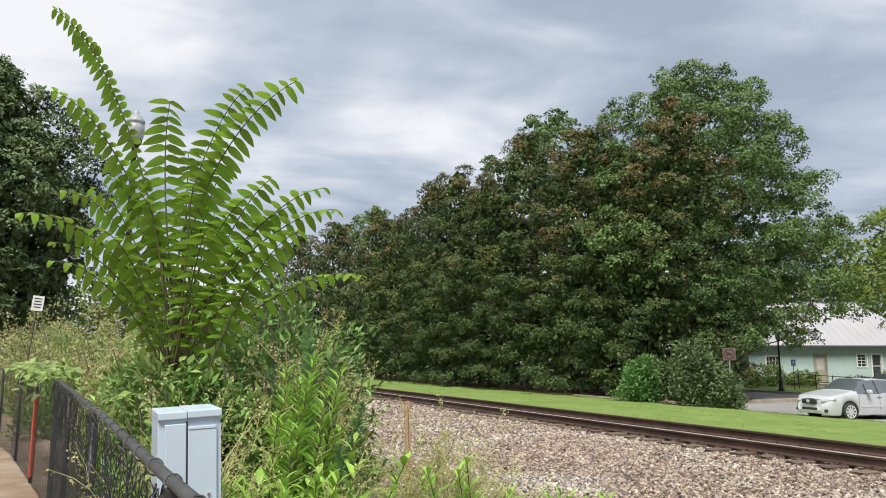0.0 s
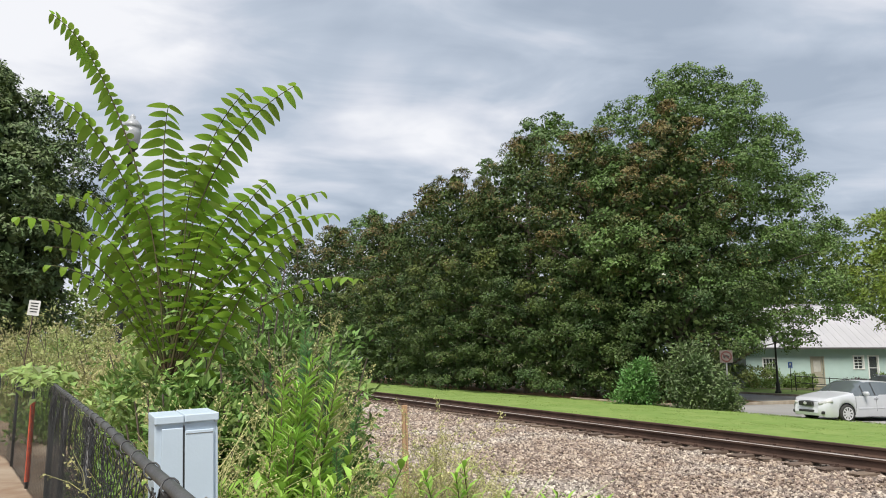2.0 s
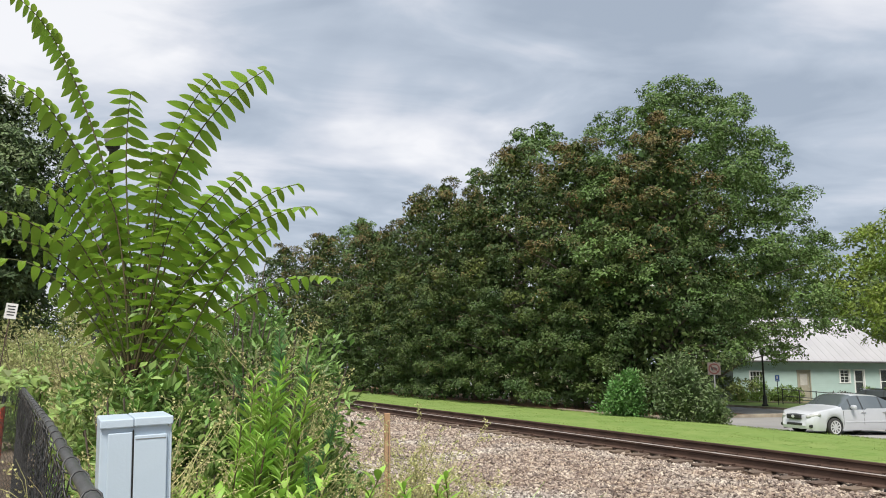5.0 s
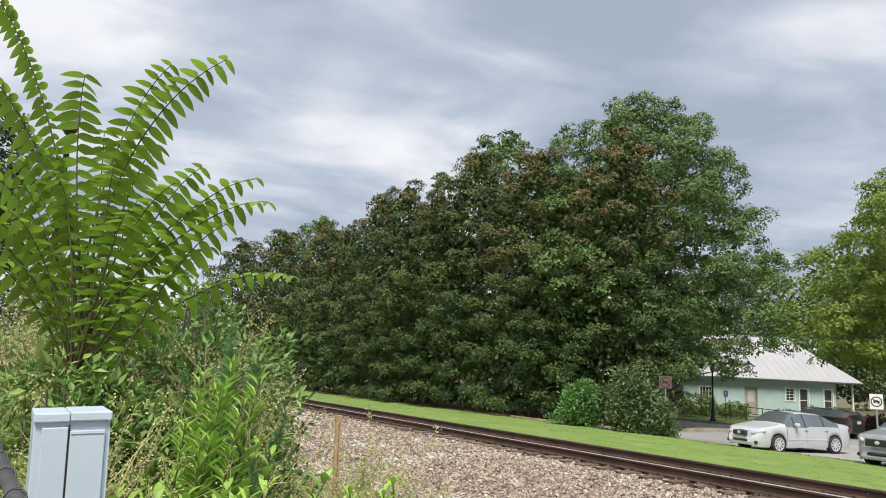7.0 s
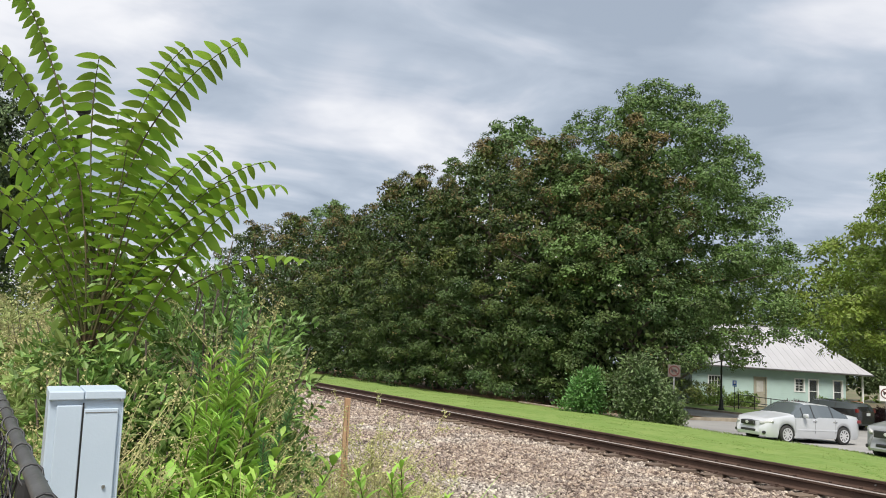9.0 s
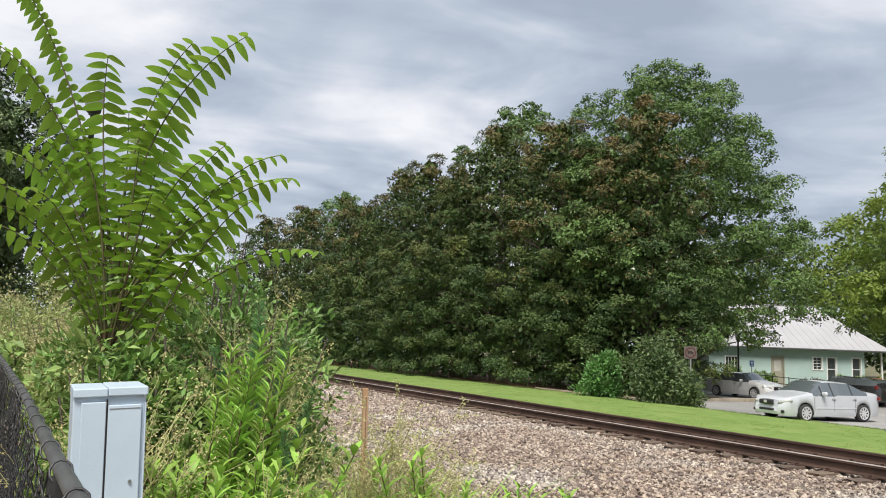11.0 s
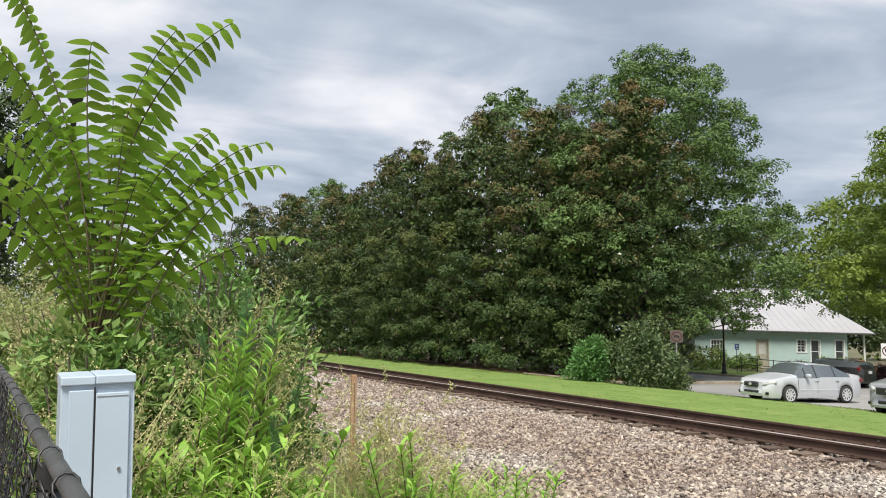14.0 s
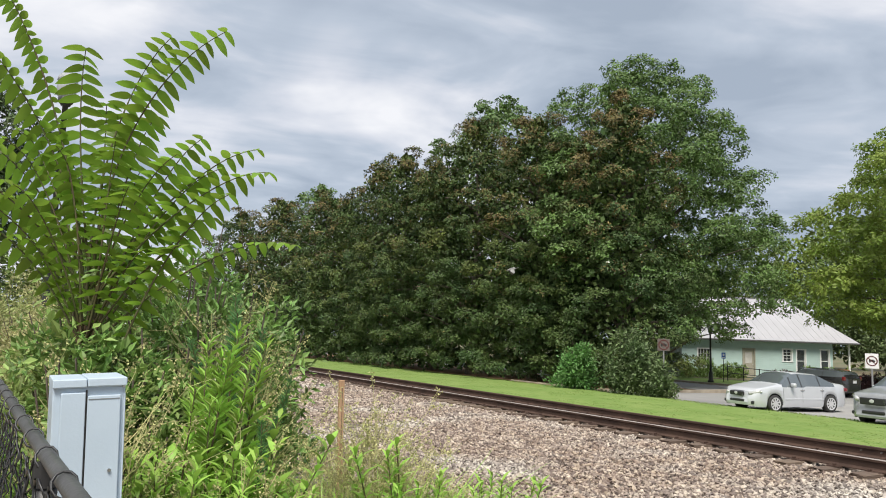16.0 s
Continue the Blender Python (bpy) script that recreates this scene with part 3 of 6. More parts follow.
def lobed_tree(name, label, crown_label, x, y, z0, apex, radius, bottom, shape, material, seed, gap=1.35, lobe_r=0.85, subs=12, sub_r=0.36, per=26, leaf=0.21, aspect=0.45, flat=0.62,
               lobes_out=(0.86, 1.05), core=2600, core_at=0.74, core_leaf=0.55, top_mat=None, rust=0.0, trunk_r=0.32, flowers=0, droop=0.0, wave=0.12, twigs=0):
    """A tree whose crown is lobes on the limbs' ends, each lobe a heap of leafy tufts, with shaded gaps between the lobes."""
    rng = np.random.default_rng(seed)
    top = tagged(new(name), label, "tree")
    top.matrix_basis = Matrix.Translation((x, y, z0))
    height = apex - z0
    v, f = tube_arrays(limbs(rng, (0, 0, -0.1), height, radius, 30, trunk_r), 7)
    put("trunk", fast_mesh("trunk", v, f, [M["bark"]], smooth=True), top, "dark bark")
    n = 2600
    h, a = rng.random(n) ** 0.85, rng.random(n) * 6.283
    swell = 1 + wave * np.sin(a * 3 + seed * 1.3) * np.sin(h * 6 + seed) + wave * 0.7 * np.sin(a * 5 + h * 11 + seed * 0.7)
    rr = (radius - lobe_r * 0.7) * np.array([shape(q) for q in h]) * swell * rng.uniform(*lobes_out, n)
    c = np.stack([rr * np.cos(a), rr * np.sin(a), bottom + lobe_r * 0.4 + h * (height - bottom - lobe_r * 1.15)], -1)
    c[:, 2] -= droop * np.clip(rr / radius - 0.55, 0, 1) * 2 * (1 - h)
    c = spaced(rng, c, gap)
    m = len(c)
    r = lobe_r * rng.uniform(0.7, 1.25, m) * (1 - 0.25 * np.clip((c[:, 2] - bottom) / (height - bottom), 0, 1))
    # tufts over the upper and outer side of each lobe
    li = np.repeat(np.arange(m), subs)
    out = unit(np.stack([c[:, 0], c[:, 1], 0.25 * radius + 0 * c[:, 0]], -1))
    d = unit(rng.normal(size=(m * subs, 3)) + 0.75 * out[li] + np.array([0, 0, 0.35]))
    sc = c[li] + d * (r[li] * rng.uniform(0.55, 1.0, m * subs))[:, None] * np.array([1.15, 1.15, flat])
    sc[:, 2] = np.maximum(sc[:, 2], 0.12)
    k = m * subs * per
    ti = np.repeat(np.arange(m * subs), per)
    e = unit(rng.normal(size=(k, 3)) + 0.55 * d[ti] + np.array([0, 0, 0.45]))
    pos = sc[ti] + e * (sub_r * rng.uniform(0.45, 1.05, k))[:, None] * np.array([1, 1, 0.7])
    ln = leaf * rng.uniform(0.7, 1.25, k)
    up = unit(d[ti] * 0.9 + e * 0.6 + np.array([0, 0, 0.35]) + rng.normal(size=(k, 3)) * 0.38)
    axis = rng.normal(size=(k, 3)) + np.array([0, 0, -0.3])
    axis = unit(axis - up * np.sum(axis * up, 1, keepdims=True)) + up * 0.35
    items = [leaf_arrays(pos, axis, up, ln, ln * aspect, 0.18)]
    hh, aa = rng.random(core), rng.random(core) * 6.283
    ri = radius * np.array([shape(q) for q in hh]) * np.sqrt(rng.random(core)) * core_at
    ci = np.stack([ri * np.cos(aa), ri * np.sin(aa), bottom + 0.2 + hh * (height - bottom) * 0.92], -1)
    cl = core_leaf * rng.uniform(0.6, 1.3, core)
    items.append(leaf_arrays(ci, rng.normal(size=(core, 3)), rng.normal(size=(core, 3)), cl, cl * 0.6, 0.1))
    v, f = join_arrays(items)
    mats, idx = [material], None
    if top_mat:
        mats = [material, top_mat]
        tone = rng.random(m)[li][ti] * 0.5 + rng.random(m * subs)[ti] * 0.5
        hz = np.clip((pos[:, 2] - height * 0.45) / (height * 0.55), -0.35, 1)
        is_rust = (rust * (0.25 + 1.25 * hz) + (tone - 0.5) * 0.9 + rng.normal(size=k) * 0.15) > 0.48
        idx = np.concatenate([np.repeat(is_rust, 2), np.zeros(2 * core, bool)]).astype(np.int32)
    put("crown", fast_mesh("crown", v, f, mats, idx), top, crown_label)
    if twigs:
        w = rng.choice(m, min(twigs, m), replace=False)
        for q in c[w]:
            t = np.linspace(0, 1, 5)[:, None]
            o = np.array([q[0] * 0.35, q[1] * 0.35, q[2] - 0.25 * np.hypot(q[0], q[1])])
            tv, tf = tube_arrays([(o + (q - o) * t + np.array([0, 0, 0.4]) * np.sin(t * 3.14), np.linspace(0.07, 0.015, 5))], 5)
            put("bough", fast_mesh("bough", tv, tf, [M["bark"]], smooth=True), top, "bare dark bough")
    for q in range(flowers):
        w = rng.integers(0, m * subs)
        fv, ff = leaf_arrays(np.tile(sc[w] + d[w] * 0.3, (9, 1)), unit(rng.normal(size=(9, 3)) + d[w]), np.tile(d[w], (9, 1)), np.full(9, 0.11), np.full(9, 0.07), 0.3)
        put("blossom", fast_mesh("blossom", fv, ff, [M["petal"]]), top, "white blossom")
    return top


def make_trees():
    mag = "dense dark evergreen magnolia, branches down to the ground, rusty top leaves"
    rows = [  # x, y, apex height, radius, seed, rust
        (13.75, 39.0, 15.7, 4.25, 1, 0.62), (10.1, 44.3, 16.2, 5.0, 2, 0.5), (7.0, 49.5, 17.3, 5.2, 3, 0.42), (2.5, 57.5, 16.8, 4.9, 4, 0.34), (0.5, 63.0, 16.9, 4.8, 5, 0.36),
        (-4.8, 74.0, 16.2, 5.4, 6, 0.42), (-10.0, 80.5, 16.6, 5.6, 7, 0.45), (-15.8, 90.0, 16.7, 6.0, 8, 0.4), (12.2, 41.4, 13.6, 4.3, 9, 0.3), (4.7, 53.2, 15.0, 4.7, 10, 0.3), (-2.3, 68.3, 14.2, 4.8, 11, 0.34)]
    for x, y, top, r, sd, rust in rows:
        far = y > 60
        lobed_tree("magnolia_tree", mag, "dark glossy leaves, rusty at the top", x, y, -0.75, top + 0.45, r, 0.1, egg(0.90, 0.2, 0.62), M["magnolia"], sd, gap=1.5 if not far else 1.7, lobe_r=0.92 if not far else 1.05, flat=0.55, core=5200, core_at=0.76, core_leaf=0.36,
                   subs=16 if not far else 12, sub_r=0.33 if not far else 0.42, per=30 if not far else 18, leaf=0.165 if not far else 0.26, aspect=0.5, lobes_out=(0.80, 1.06), top_mat=M["magnolia_rust"], rust=rust, flowers=3)
    leafy = "tall broadleaf tree with an airy mid-green crown behind the magnolias"
    lobed_tree("oak_tree", leafy, "mid-green leaves in loose tufts", 16.7, 44.5, -0.8, 20.2, 7.4, 3.1, egg(0.85, 0.3, 0.5), M["oak"], 31, gap=1.45, lobe_r=1.15, subs=15, sub_r=0.42, per=30, leaf=0.19, aspect=0.55,
               lobes_out=(0.66, 1.10), core=4200, core_at=0.8, core_leaf=0.4, trunk_r=0.45, droop=1.3, wave=0.2, twigs=40)
    lobed_tree("oak_tree", leafy, "mid-green leaves in loose tufts", 10.9, 61.0, -0.7, 23.1, 6.8, 5.0, egg(0.5, 0.5), M["oak"], 32, gap=1.8, lobe_r=1.25, subs=11, sub_r=0.5, per=20, leaf=0.30, aspect=0.55, core=1400, trunk_r=0.4, wave=0.2)
    lobed_tree("oak_tree", leafy, "mid-green leaves in loose tufts", -7.5, 103.0, -0.7, 23.2, 7.0, 5.0, egg(0.5, 0.5), M["oak"], 34, gap=2.2, lobe_r=1.5, subs=10, sub_r=0.6, per=16, leaf=0.42, aspect=0.55, core=1200, trunk_r=0.4)
    lobed_tree("maple_tree", "broad light-green tree with layered branches by the house", "yellowish green layered leaves", 34.1, 37.9, -0.95, 18.0, 8.5, 3.2, egg(0.8, 0.2, 0.7), M["maple"], 41, gap=1.6, lobe_r=1.5, subs=14,
               sub_r=0.5, per=22, leaf=0.26, aspect=0.5, flat=0.3, lobes_out=(0.62, 1.1), core=2400, core_at=0.7, trunk_r=0.35, wave=0.16)
    lobed_tree("shade_tree", "big dense dark green tree beyond the walkway", "dark green dense leaves", -27.3, 41.0, 0.0, 20.0, 7.6, 2.0, egg(0.75, 0.35, 0.6), M["dark_tree"], 51, gap=1.45, lobe_r=1.3, subs=18, sub_r=0.5, per=24, leaf=0.28,
               core=9000, core_at=0.9, core_leaf=0.75, trunk_r=0.5, wave=0.16)
    tree("shade_tree", "big dense dark green tree beyond the walkway", -38.0, 46.0, 0.0, 17.0, 8.0, 2.0, egg(0.75, 0.35), 200, 80, 0.4, M["dark_tree"], 52, "dark green dense leaves", clump_r=1.6, trunk_r=0.5)
    tree("shade_tree", "dark broadleaf tree beside the house porch", 45.5, 60.0, -0.7, 15.0, 6.5, 1.6, egg(0.8, 0.3), 240, 110, 0.34, M["dark_tree"], 53, "dark green leaves", clump_r=1.4, trunk_r=0.4)
    # far woods close the view
    rng = np.random.default_rng(77)
    cs, rs = [], []
    for az in np.arange(-75, 80, 1.3):
        if az < 18:
            dist, top = rng.uniform(125, 165), rng.uniform(9, 14)
        else:
            dist, top = rng.uniform(92, 125), rng.uniform(14, 19)
        for _ in range(22):
            d = dist + rng.uniform(-4, 4)
            a = radians(az + rng.uniform(-1.2, 1.2))
            cs.append((d * math.sin(a), d * math.cos(a), top * rng.random() ** 0.7))
            rs.append(rng.uniform(1.6, 3.0))
    v, f = cluster_leaves(rng, np.array(cs), np.array(rs), 44, 0.85, flat=0.75, shell=0.5, aspect=0.55)
    tagged(put("far_woods", fast_mesh("far_woods", v, f, [M["far_tree"]])), "distant band of green broadleaf woods", "woods", kind="stuff")


def bush(name, label, x, y, z, w, d, h, n, per, size, material, seed, category="bush", flat=0.8, stems=8, cr=0.3, loose=0.5):
    rng = np.random.default_rng(seed)
    top = tagged(new(name), label, category)
    top.matrix_basis = Matrix.Translation((x, y, z))
    paths = []
    for _ in range(stems):
        a, t = rng.random() * 6.283, np.linspace(0, 1, 4)
        q = rng.uniform(0.3, 0.85)
        paths.append((np.stack([np.cos(a) * w * 0.5 * q * t, np.sin(a) * d * 0.5 * q * t, -0.05 + h * rng.uniform(0.6, 0.95) * t ** 0.8], -1), 0.018 * (1 - 0.7 * t)))
    v, f = tube_arrays(paths, 5)
    put("branchwork", fast_mesh("branchwork", v, f, [M["bark"]]), top)
    u3 = unit(rng.normal(size=(n, 3)))
    u3[:, 2] = np.abs(u3[:, 2])
    q = rng.uniform(loose, 1.0, n)[:, None] * (1 + 0.22 * np.sin(3 * np.arctan2(u3[:, 1], u3[:, 0]) + seed) + 0.12 * np.sin(5 * u3[:, 2] + seed))[:, None]
    c = u3 * q * np.array([w / 2, d / 2, h]) * 0.9
    c[:, 2] = np.maximum(c[:, 2], 0.08)
    v, f = cluster_leaves(rng, c, cr * rng.uniform(0.6, 1.2, n), per, size, flat=flat, shell=0.3)
    v[:, 2] = np.maximum(v[:, 2], 0.0)
    put("foliage", fast_mesh("foliage", v, f, [material]), top)
    return top


# ---- house and street ----
def make_house():
    house = tagged(new("house"), "single-storey sage-green clapboard house with a pale hipped metal roof", "house")
    X0, X1, Y0, Y1, Z0, Z1 = 24.6, 37.4, 56.0, 66.0, -0.75, 2.22
    bm = bmesh.new()
    # openings of the front: x0, x1, z0, z1
    holes = [(26.1, 27.1, 0.02, 1.42), (29.85, 30.75, -0.6, 1.50), (33.2, 33.9, 0.68, 1.58), (34.35, 35.05, -0.15, 1.58), (36.4, 37.08, -0.1, 1.62)]
    x = X0
    for a, b, c, d in holes:
        box(bm, (x + a) / 2, Y0 + 0.1, (Z0 + Z1) / 2, a - x, 0.2, Z1 - Z0)
        box(bm, (a + b) / 2, Y0 + 0.1, (Z0 + c) / 2, b - a, 0.2, c - Z0)
        box(bm, (a + b) / 2, Y0 + 0.1, (d + Z1) / 2, b - a, 0.2, Z1 - d)
        x = b
    box(bm, (x + X1) / 2, Y0 + 0.1, (Z0 + Z1) / 2, X1 - x, 0.2, Z1 - Z0)
    box(bm, X0 + 0.1, (Y0 + Y1) / 2 + 0.1, (Z0 + Z1) / 2, 0.2, Y1 - Y0 - 0.2, Z1 - Z0)
    box(bm, X1 - 0.1, (Y0 + Y1) / 2 + 0.1, (Z0 + Z1) / 2, 0.2, Y1 - Y0 - 0.2, Z1 - Z0)
    box(bm, (X0 + X1) / 2, Y1 + 0.1, (Z0 + Z1) / 2, X1 - X0, 0.2, Z1 - Z0)
    wall = part("wall", bm, M["siding"], house)
    # clapboards, each a tilted plank broken at the openings
    z = Z0 + 0.05
    while z < Z1 - 0.08:
        cuts = sorted([(a - 0.06, b + 0.06) for a, b, c, d in holes if c - 0.08 < z + 0.08 and d + 0.08 > z])
        x = X0
        for a, b in cuts + [(X1, X1)]:
            if a - x > 0.05:
                bm = boxed((x + a) / 2, Y0 - 0.012, z + 0.08, a - x, 0.018, 0.165, 0, )
                bmesh.ops.rotate(bm, verts=bm.verts, cent=((x + a) / 2, Y0 - 0.012, z + 0.16), matrix=Matrix.Rotation(radians(-5), 3, "X"))
                part("plank", bm, M["siding"], wall)
            x = b
        z += 0.16
    # roof
    rx0, rx1, ry0, ry1, ze = X0 - 0.5, 39.4, Y0 - 0.55, Y1 + 0.55, Z1 + 0.06
    yr, zr, a0, a1 = (ry0 + ry1) / 2, 5.95, rx0 + 4.6, 36.3
    v = [(rx0, ry0, ze), (rx1, ry0, ze), (rx1, ry1, ze), (rx0, ry1, ze), (a0, yr, zr), (a1, yr, zr)]
    lo = [(x, y, z - 0.1) for x, y, z in v]
    bm = bmesh.new()
    vs = [bm.verts.new(q) for q in v + lo]
    for f in ((0, 1, 5, 4), (1, 2, 5), (2, 3, 4, 5), (3, 0, 4), (6, 10, 11, 7), (7, 11, 8), (8, 11, 10, 9), (9, 10, 6), (0, 6, 7, 1), (1, 7, 8, 2), (2, 8, 9, 3), (3, 9, 6, 0)):
        bm.faces.new([vs[i] for i in f])
    roof = part("roof", bm, M["roof"], house, "pale grey standing-seam metal roof")
    x = rx0 + 0.3
    while x < rx1 - 0.1:
        k = 1.0 if a0 <= x <= a1 else ((x - rx0) / (a0 - rx0) if x < a0 else (rx1 - x) / (rx1 - a1))
        bm = bmesh.new()
        cyl(bm, (x, ry0, ze + 0.012), (x, ry0 + (yr - ry0) * k, ze + (zr - ze) * k + 0.008), 0.009, seg=5)
        part("seam", bm, M["roof"], roof)
        x += 0.6
    part("ridge_cap", boxed((a0 + a1) / 2, yr, zr + 0.02, a1 - a0, 0.3, 0.05, 0.01), M["roof"], roof)
    part("gutter", boxed((rx0 + rx1) / 2, ry0 - 0.05, ze - 0.06, rx1 - rx0, 0.1, 0.12, 0.02), M["gutter"], house, "dark gutter along the eave")
    part("soffit", boxed((rx0 + rx1) / 2, ry0 + 0.3, ze - 0.11, rx1 - rx0 - 0.1, 0.55, 0.03), M["siding"], house)
    for i, (a, b, c, d) in enumerate(holes):
        is_door = i == 1
        trim = M["tan"] if is_door else M["trim"]
        ob = put("door" if is_door else "window", None, house, "tan panelled door" if is_door else "white-framed sash window")
        for nm, cx, cz, sx, sz in (("side_trim", a - 0.045, (c + d) / 2, 0.09, d - c), ("side_trim", b + 0.045, (c + d) / 2, 0.09, d - c),
                                   ("head_trim", (a + b) / 2, d + 0.05, b - a + 0.22, 0.1), ("sill", (a + b) / 2, c - 0.04, b - a + 0.24, 0.08)):
            part(nm, boxed(cx, Y0 - 0.03, cz, sx, 0.09, sz, 0.008), trim, ob)
        if is_door:
            part("leaf", boxed((a + b) / 2, Y0 + 0.06, (c + d) / 2, b - a, 0.05, d - c), M["tan"], ob)
            part("pane", boxed((a + b) / 2, Y0 + 0.028, 0.85, 0.55, 0.012, 0.85), M["blind"], ob, "pale glazed upper half")
            part("lower_panel", boxed((a + b) / 2, Y0 + 0.028, -0.12, 0.6, 0.02, 0.5, 0.008), M["tan"], ob)
            bm = bmesh.new()
            cyl(bm, (b - 0.08, Y0 + 0.03, 0.3), (b - 0.08, Y0 - 0.04, 0.3), 0.03)
            part("knob", bm, M["steel"], ob)
            continue
        part("pane", boxed((a + b) / 2, Y0 + 0.07, (c + d) / 2, b - a, 0.01, d - c), M["pane"], ob)
        part("blind", boxed((a + b) / 2, Y0 + 0.16, (c + d) / 2 + (d - c) * 0.2, b - a, 0.01, (d - c) * 0.6), M["blind"], ob)
        part("meeting_rail", boxed((a + b) / 2, Y0 + 0.05, (c + d) / 2, b - a, 0.04, 0.05), M["trim"], ob)
        if i in (0, 2):
            nx = 4 if i == 0 else 2
            for k in range(1, nx):
                part("muntin", boxed(a + (b - a) * k / nx, Y0 + 0.052, (c + d) / 2, 0.025 if nx == 2 else 0.04, 0.03, d - c), M["trim"], ob)
            for q in (0.25, 0.75):
                part("muntin", boxed((a + b) / 2, Y0 + 0.054, c + (d - c) * q, b - a, 0.03, 0.025), M["trim"], ob)
        for nm, cx in (("stile", a + 0.02), ("stile", b - 0.02)):
            part(nm, boxed(cx, Y0 + 0.05, (c + d) / 2, 0.04, 0.05, d - c), M["trim"], ob)
    # porch at the corner
    part("porch_floor", boxed(38.2, 58.6, -0.5, 1.5, 5.6, 0.2, 0.02), M["tan"], house)
    part("porch_post", boxed(38.9, 56.1, 0.92, 0.12, 0.12, 2.64, 0.01), M["trim"], house)
    part("porch_post", boxed(38.9, 61.2, 0.92, 0.12, 0.12, 2.64, 0.01), M["trim"], house)
    screen = put("porch_screen", None, house, "orange-brown cedar slat screen")
    for k in range(5):
        part("slat", boxed(38.15, 55.98, -0.42 + 0.13 * k, 1.35, 0.03, 0.10, 0.004), M["cedar"], screen)
    # dark outbuilding at its other end
    shed = tagged(new("shed"), "dark green board shed at the end of the house", "shed")
    part("wall", boxed(22.7, 57.5, 0.55, 3.6, 4.0, 2.6), M["siding_dark"], shed)
    for k in range(16):
        part("board", boxed(20.98 + 0.23 * k, 55.485, 0.55, 0.21, 0.03, 2.6, 0.004), M["siding_dark"], shed)
    part("roof", boxed(22.7, 57.5, 1.93, 4.0, 4.5, 0.12, 0.02, m=None), M["gutter"], shed)


def make_street_furniture():
    def lamp(x, y, z, h, label, s=1.0):
        top = tagged(new("street_lamp"), label, "street lamp", group="street lamps")
        top.matrix_basis = Matrix.Translation((x, y, z))
        bm = bmesh.new()
        lathe(bm, [(0.19 * s, 0), (0.19 * s, 0.12), (0.13 * s, 0.2), (0.11 * s, 0.7), (0.065 * s, 0.8), (0.05 * s, h - 0.78 * s), (0.09 * s, h - 0.76 * s), (0.06 * s, h - 0.72 * s)], 14)
        part("post", bm, M["lamp_black"], top, "black fluted post", smooth=True)
        bm = bmesh.new()
        lathe(bm, [(0.08 * s, h - 0.75 * s), (0.13 * s, h - 0.70 * s), (0.14 * s, h - 0.62 * s), (0.05 * s, h - 0.60 * s)], 16)
        part("collar", bm, M["lamp_black"], top, smooth=True)
        bm = bmesh.new()
        lathe(bm, [(0.10 * s, h - 0.64 * s), (0.155 * s, h - 0.58 * s), (0.175 * s, h - 0.42 * s), (0.165 * s, h - 0.28 * s)], 18)
        part("globe", bm, M["globe"], top, "frosted acorn globe", smooth=True)
        bm = bmesh.new()
        lathe(bm, [(0.18 * s, h - 0.28 * s), (0.17 * s, h - 0.22 * s), (0.10 * s, h - 0.13 * s), (0.045 * s, h - 0.10 * s), (0.06 * s, h - 0.06 * s), (0.02 * s, h)], 18)
        part("cap", bm, M["globe"], top, "pale stepped cap with a finial", smooth=True)
    lamp(-5.86, 13.9, 0.0, 6.35, "black street lamp with a frosted acorn globe by the fence")
    lamp(24.0, 49.5, -0.90, 4.3, "black street lamp with an acorn globe beside the street", 1.15)

    def ban_sign(x, y, zc, z0, w, h, yaw, label, face):
        top = tagged(new("traffic_sign"), label, "traffic sign", group="no-truck signs")
        top.matrix_basis = Matrix.Translation((x, y, z0)) @ Matrix.Rotation(radians(yaw), 4, "Z")
        c = zc - z0
        bm = bmesh.new()
        box(bm, 0, 0.035, (c + h / 2) / 2, 0.06, 0.04, c + h / 2 + 0.02)
        part("post", bm, M["galv"], top)
        panel = part("panel", boxed(0, 0, c, w, 0.008, h, 0.003), face, top)
        r = w * 0.43
        bm = bmesh.new()
        seg = 28
        for r0, r1 in ((r * 0.80, r),):
            ra = [[bm.verts.new((q * math.cos(6.28318 * i / seg), yy, c + q * math.sin(6.28318 * i / seg))) for i in range(seg)] for q, yy in ((r0, -0.006), (r1, -0.006), (r1, -0.011), (r0, -0.011))]
            for A, B in ((0, 1), (1, 2), (2, 3), (3, 0)):
                for i in range(seg):
                    bm.faces.new((ra[A][i], ra[A][(i + 1) % seg], ra[B][(i + 1) % seg], ra[B][i]))
        box(bm, 0, -0.0095, 0, 2 * r * 0.86, 0.004, r * 0.16, 0, Matrix.Translation((0, 0, c)) @ Matrix.Rotation(radians(40), 4, "Y"))
        part("ring", bm, M["sign_red"], panel, "dark red ring and slash")
        bm = bmesh.new()
        box(bm, -r * 0.12, -0.0065, c + r * 0.08, r * 0.8, 0.004, r * 0.42)
        box(bm, r * 0.42, -0.0065, c - r * 0.02, r * 0.28, 0.004, r * 0.30)
        for dx in (-0.35, 0.3):
            cyl(bm, (r * dx, -0.0085, c - r * 0.2), (r * dx, -0.0045, c - r * 0.2), r * 0.13, seg=10)
        part("truck_symbol", bm, M["sign_black"], panel, "black truck symbol")
    ban_sign(13.33, 31.95, 1.55, -0.78, 0.54, 0.54, -20, "tan no-truck sign beside the magnolias, face darkened for tree shade", M["sign_shaded"])
    ban_sign(19.75, 27.0, 1.19, -0.86, 0.46, 0.58, -30, "white no-truck sign beyond the parked cars", M["sign_white"])
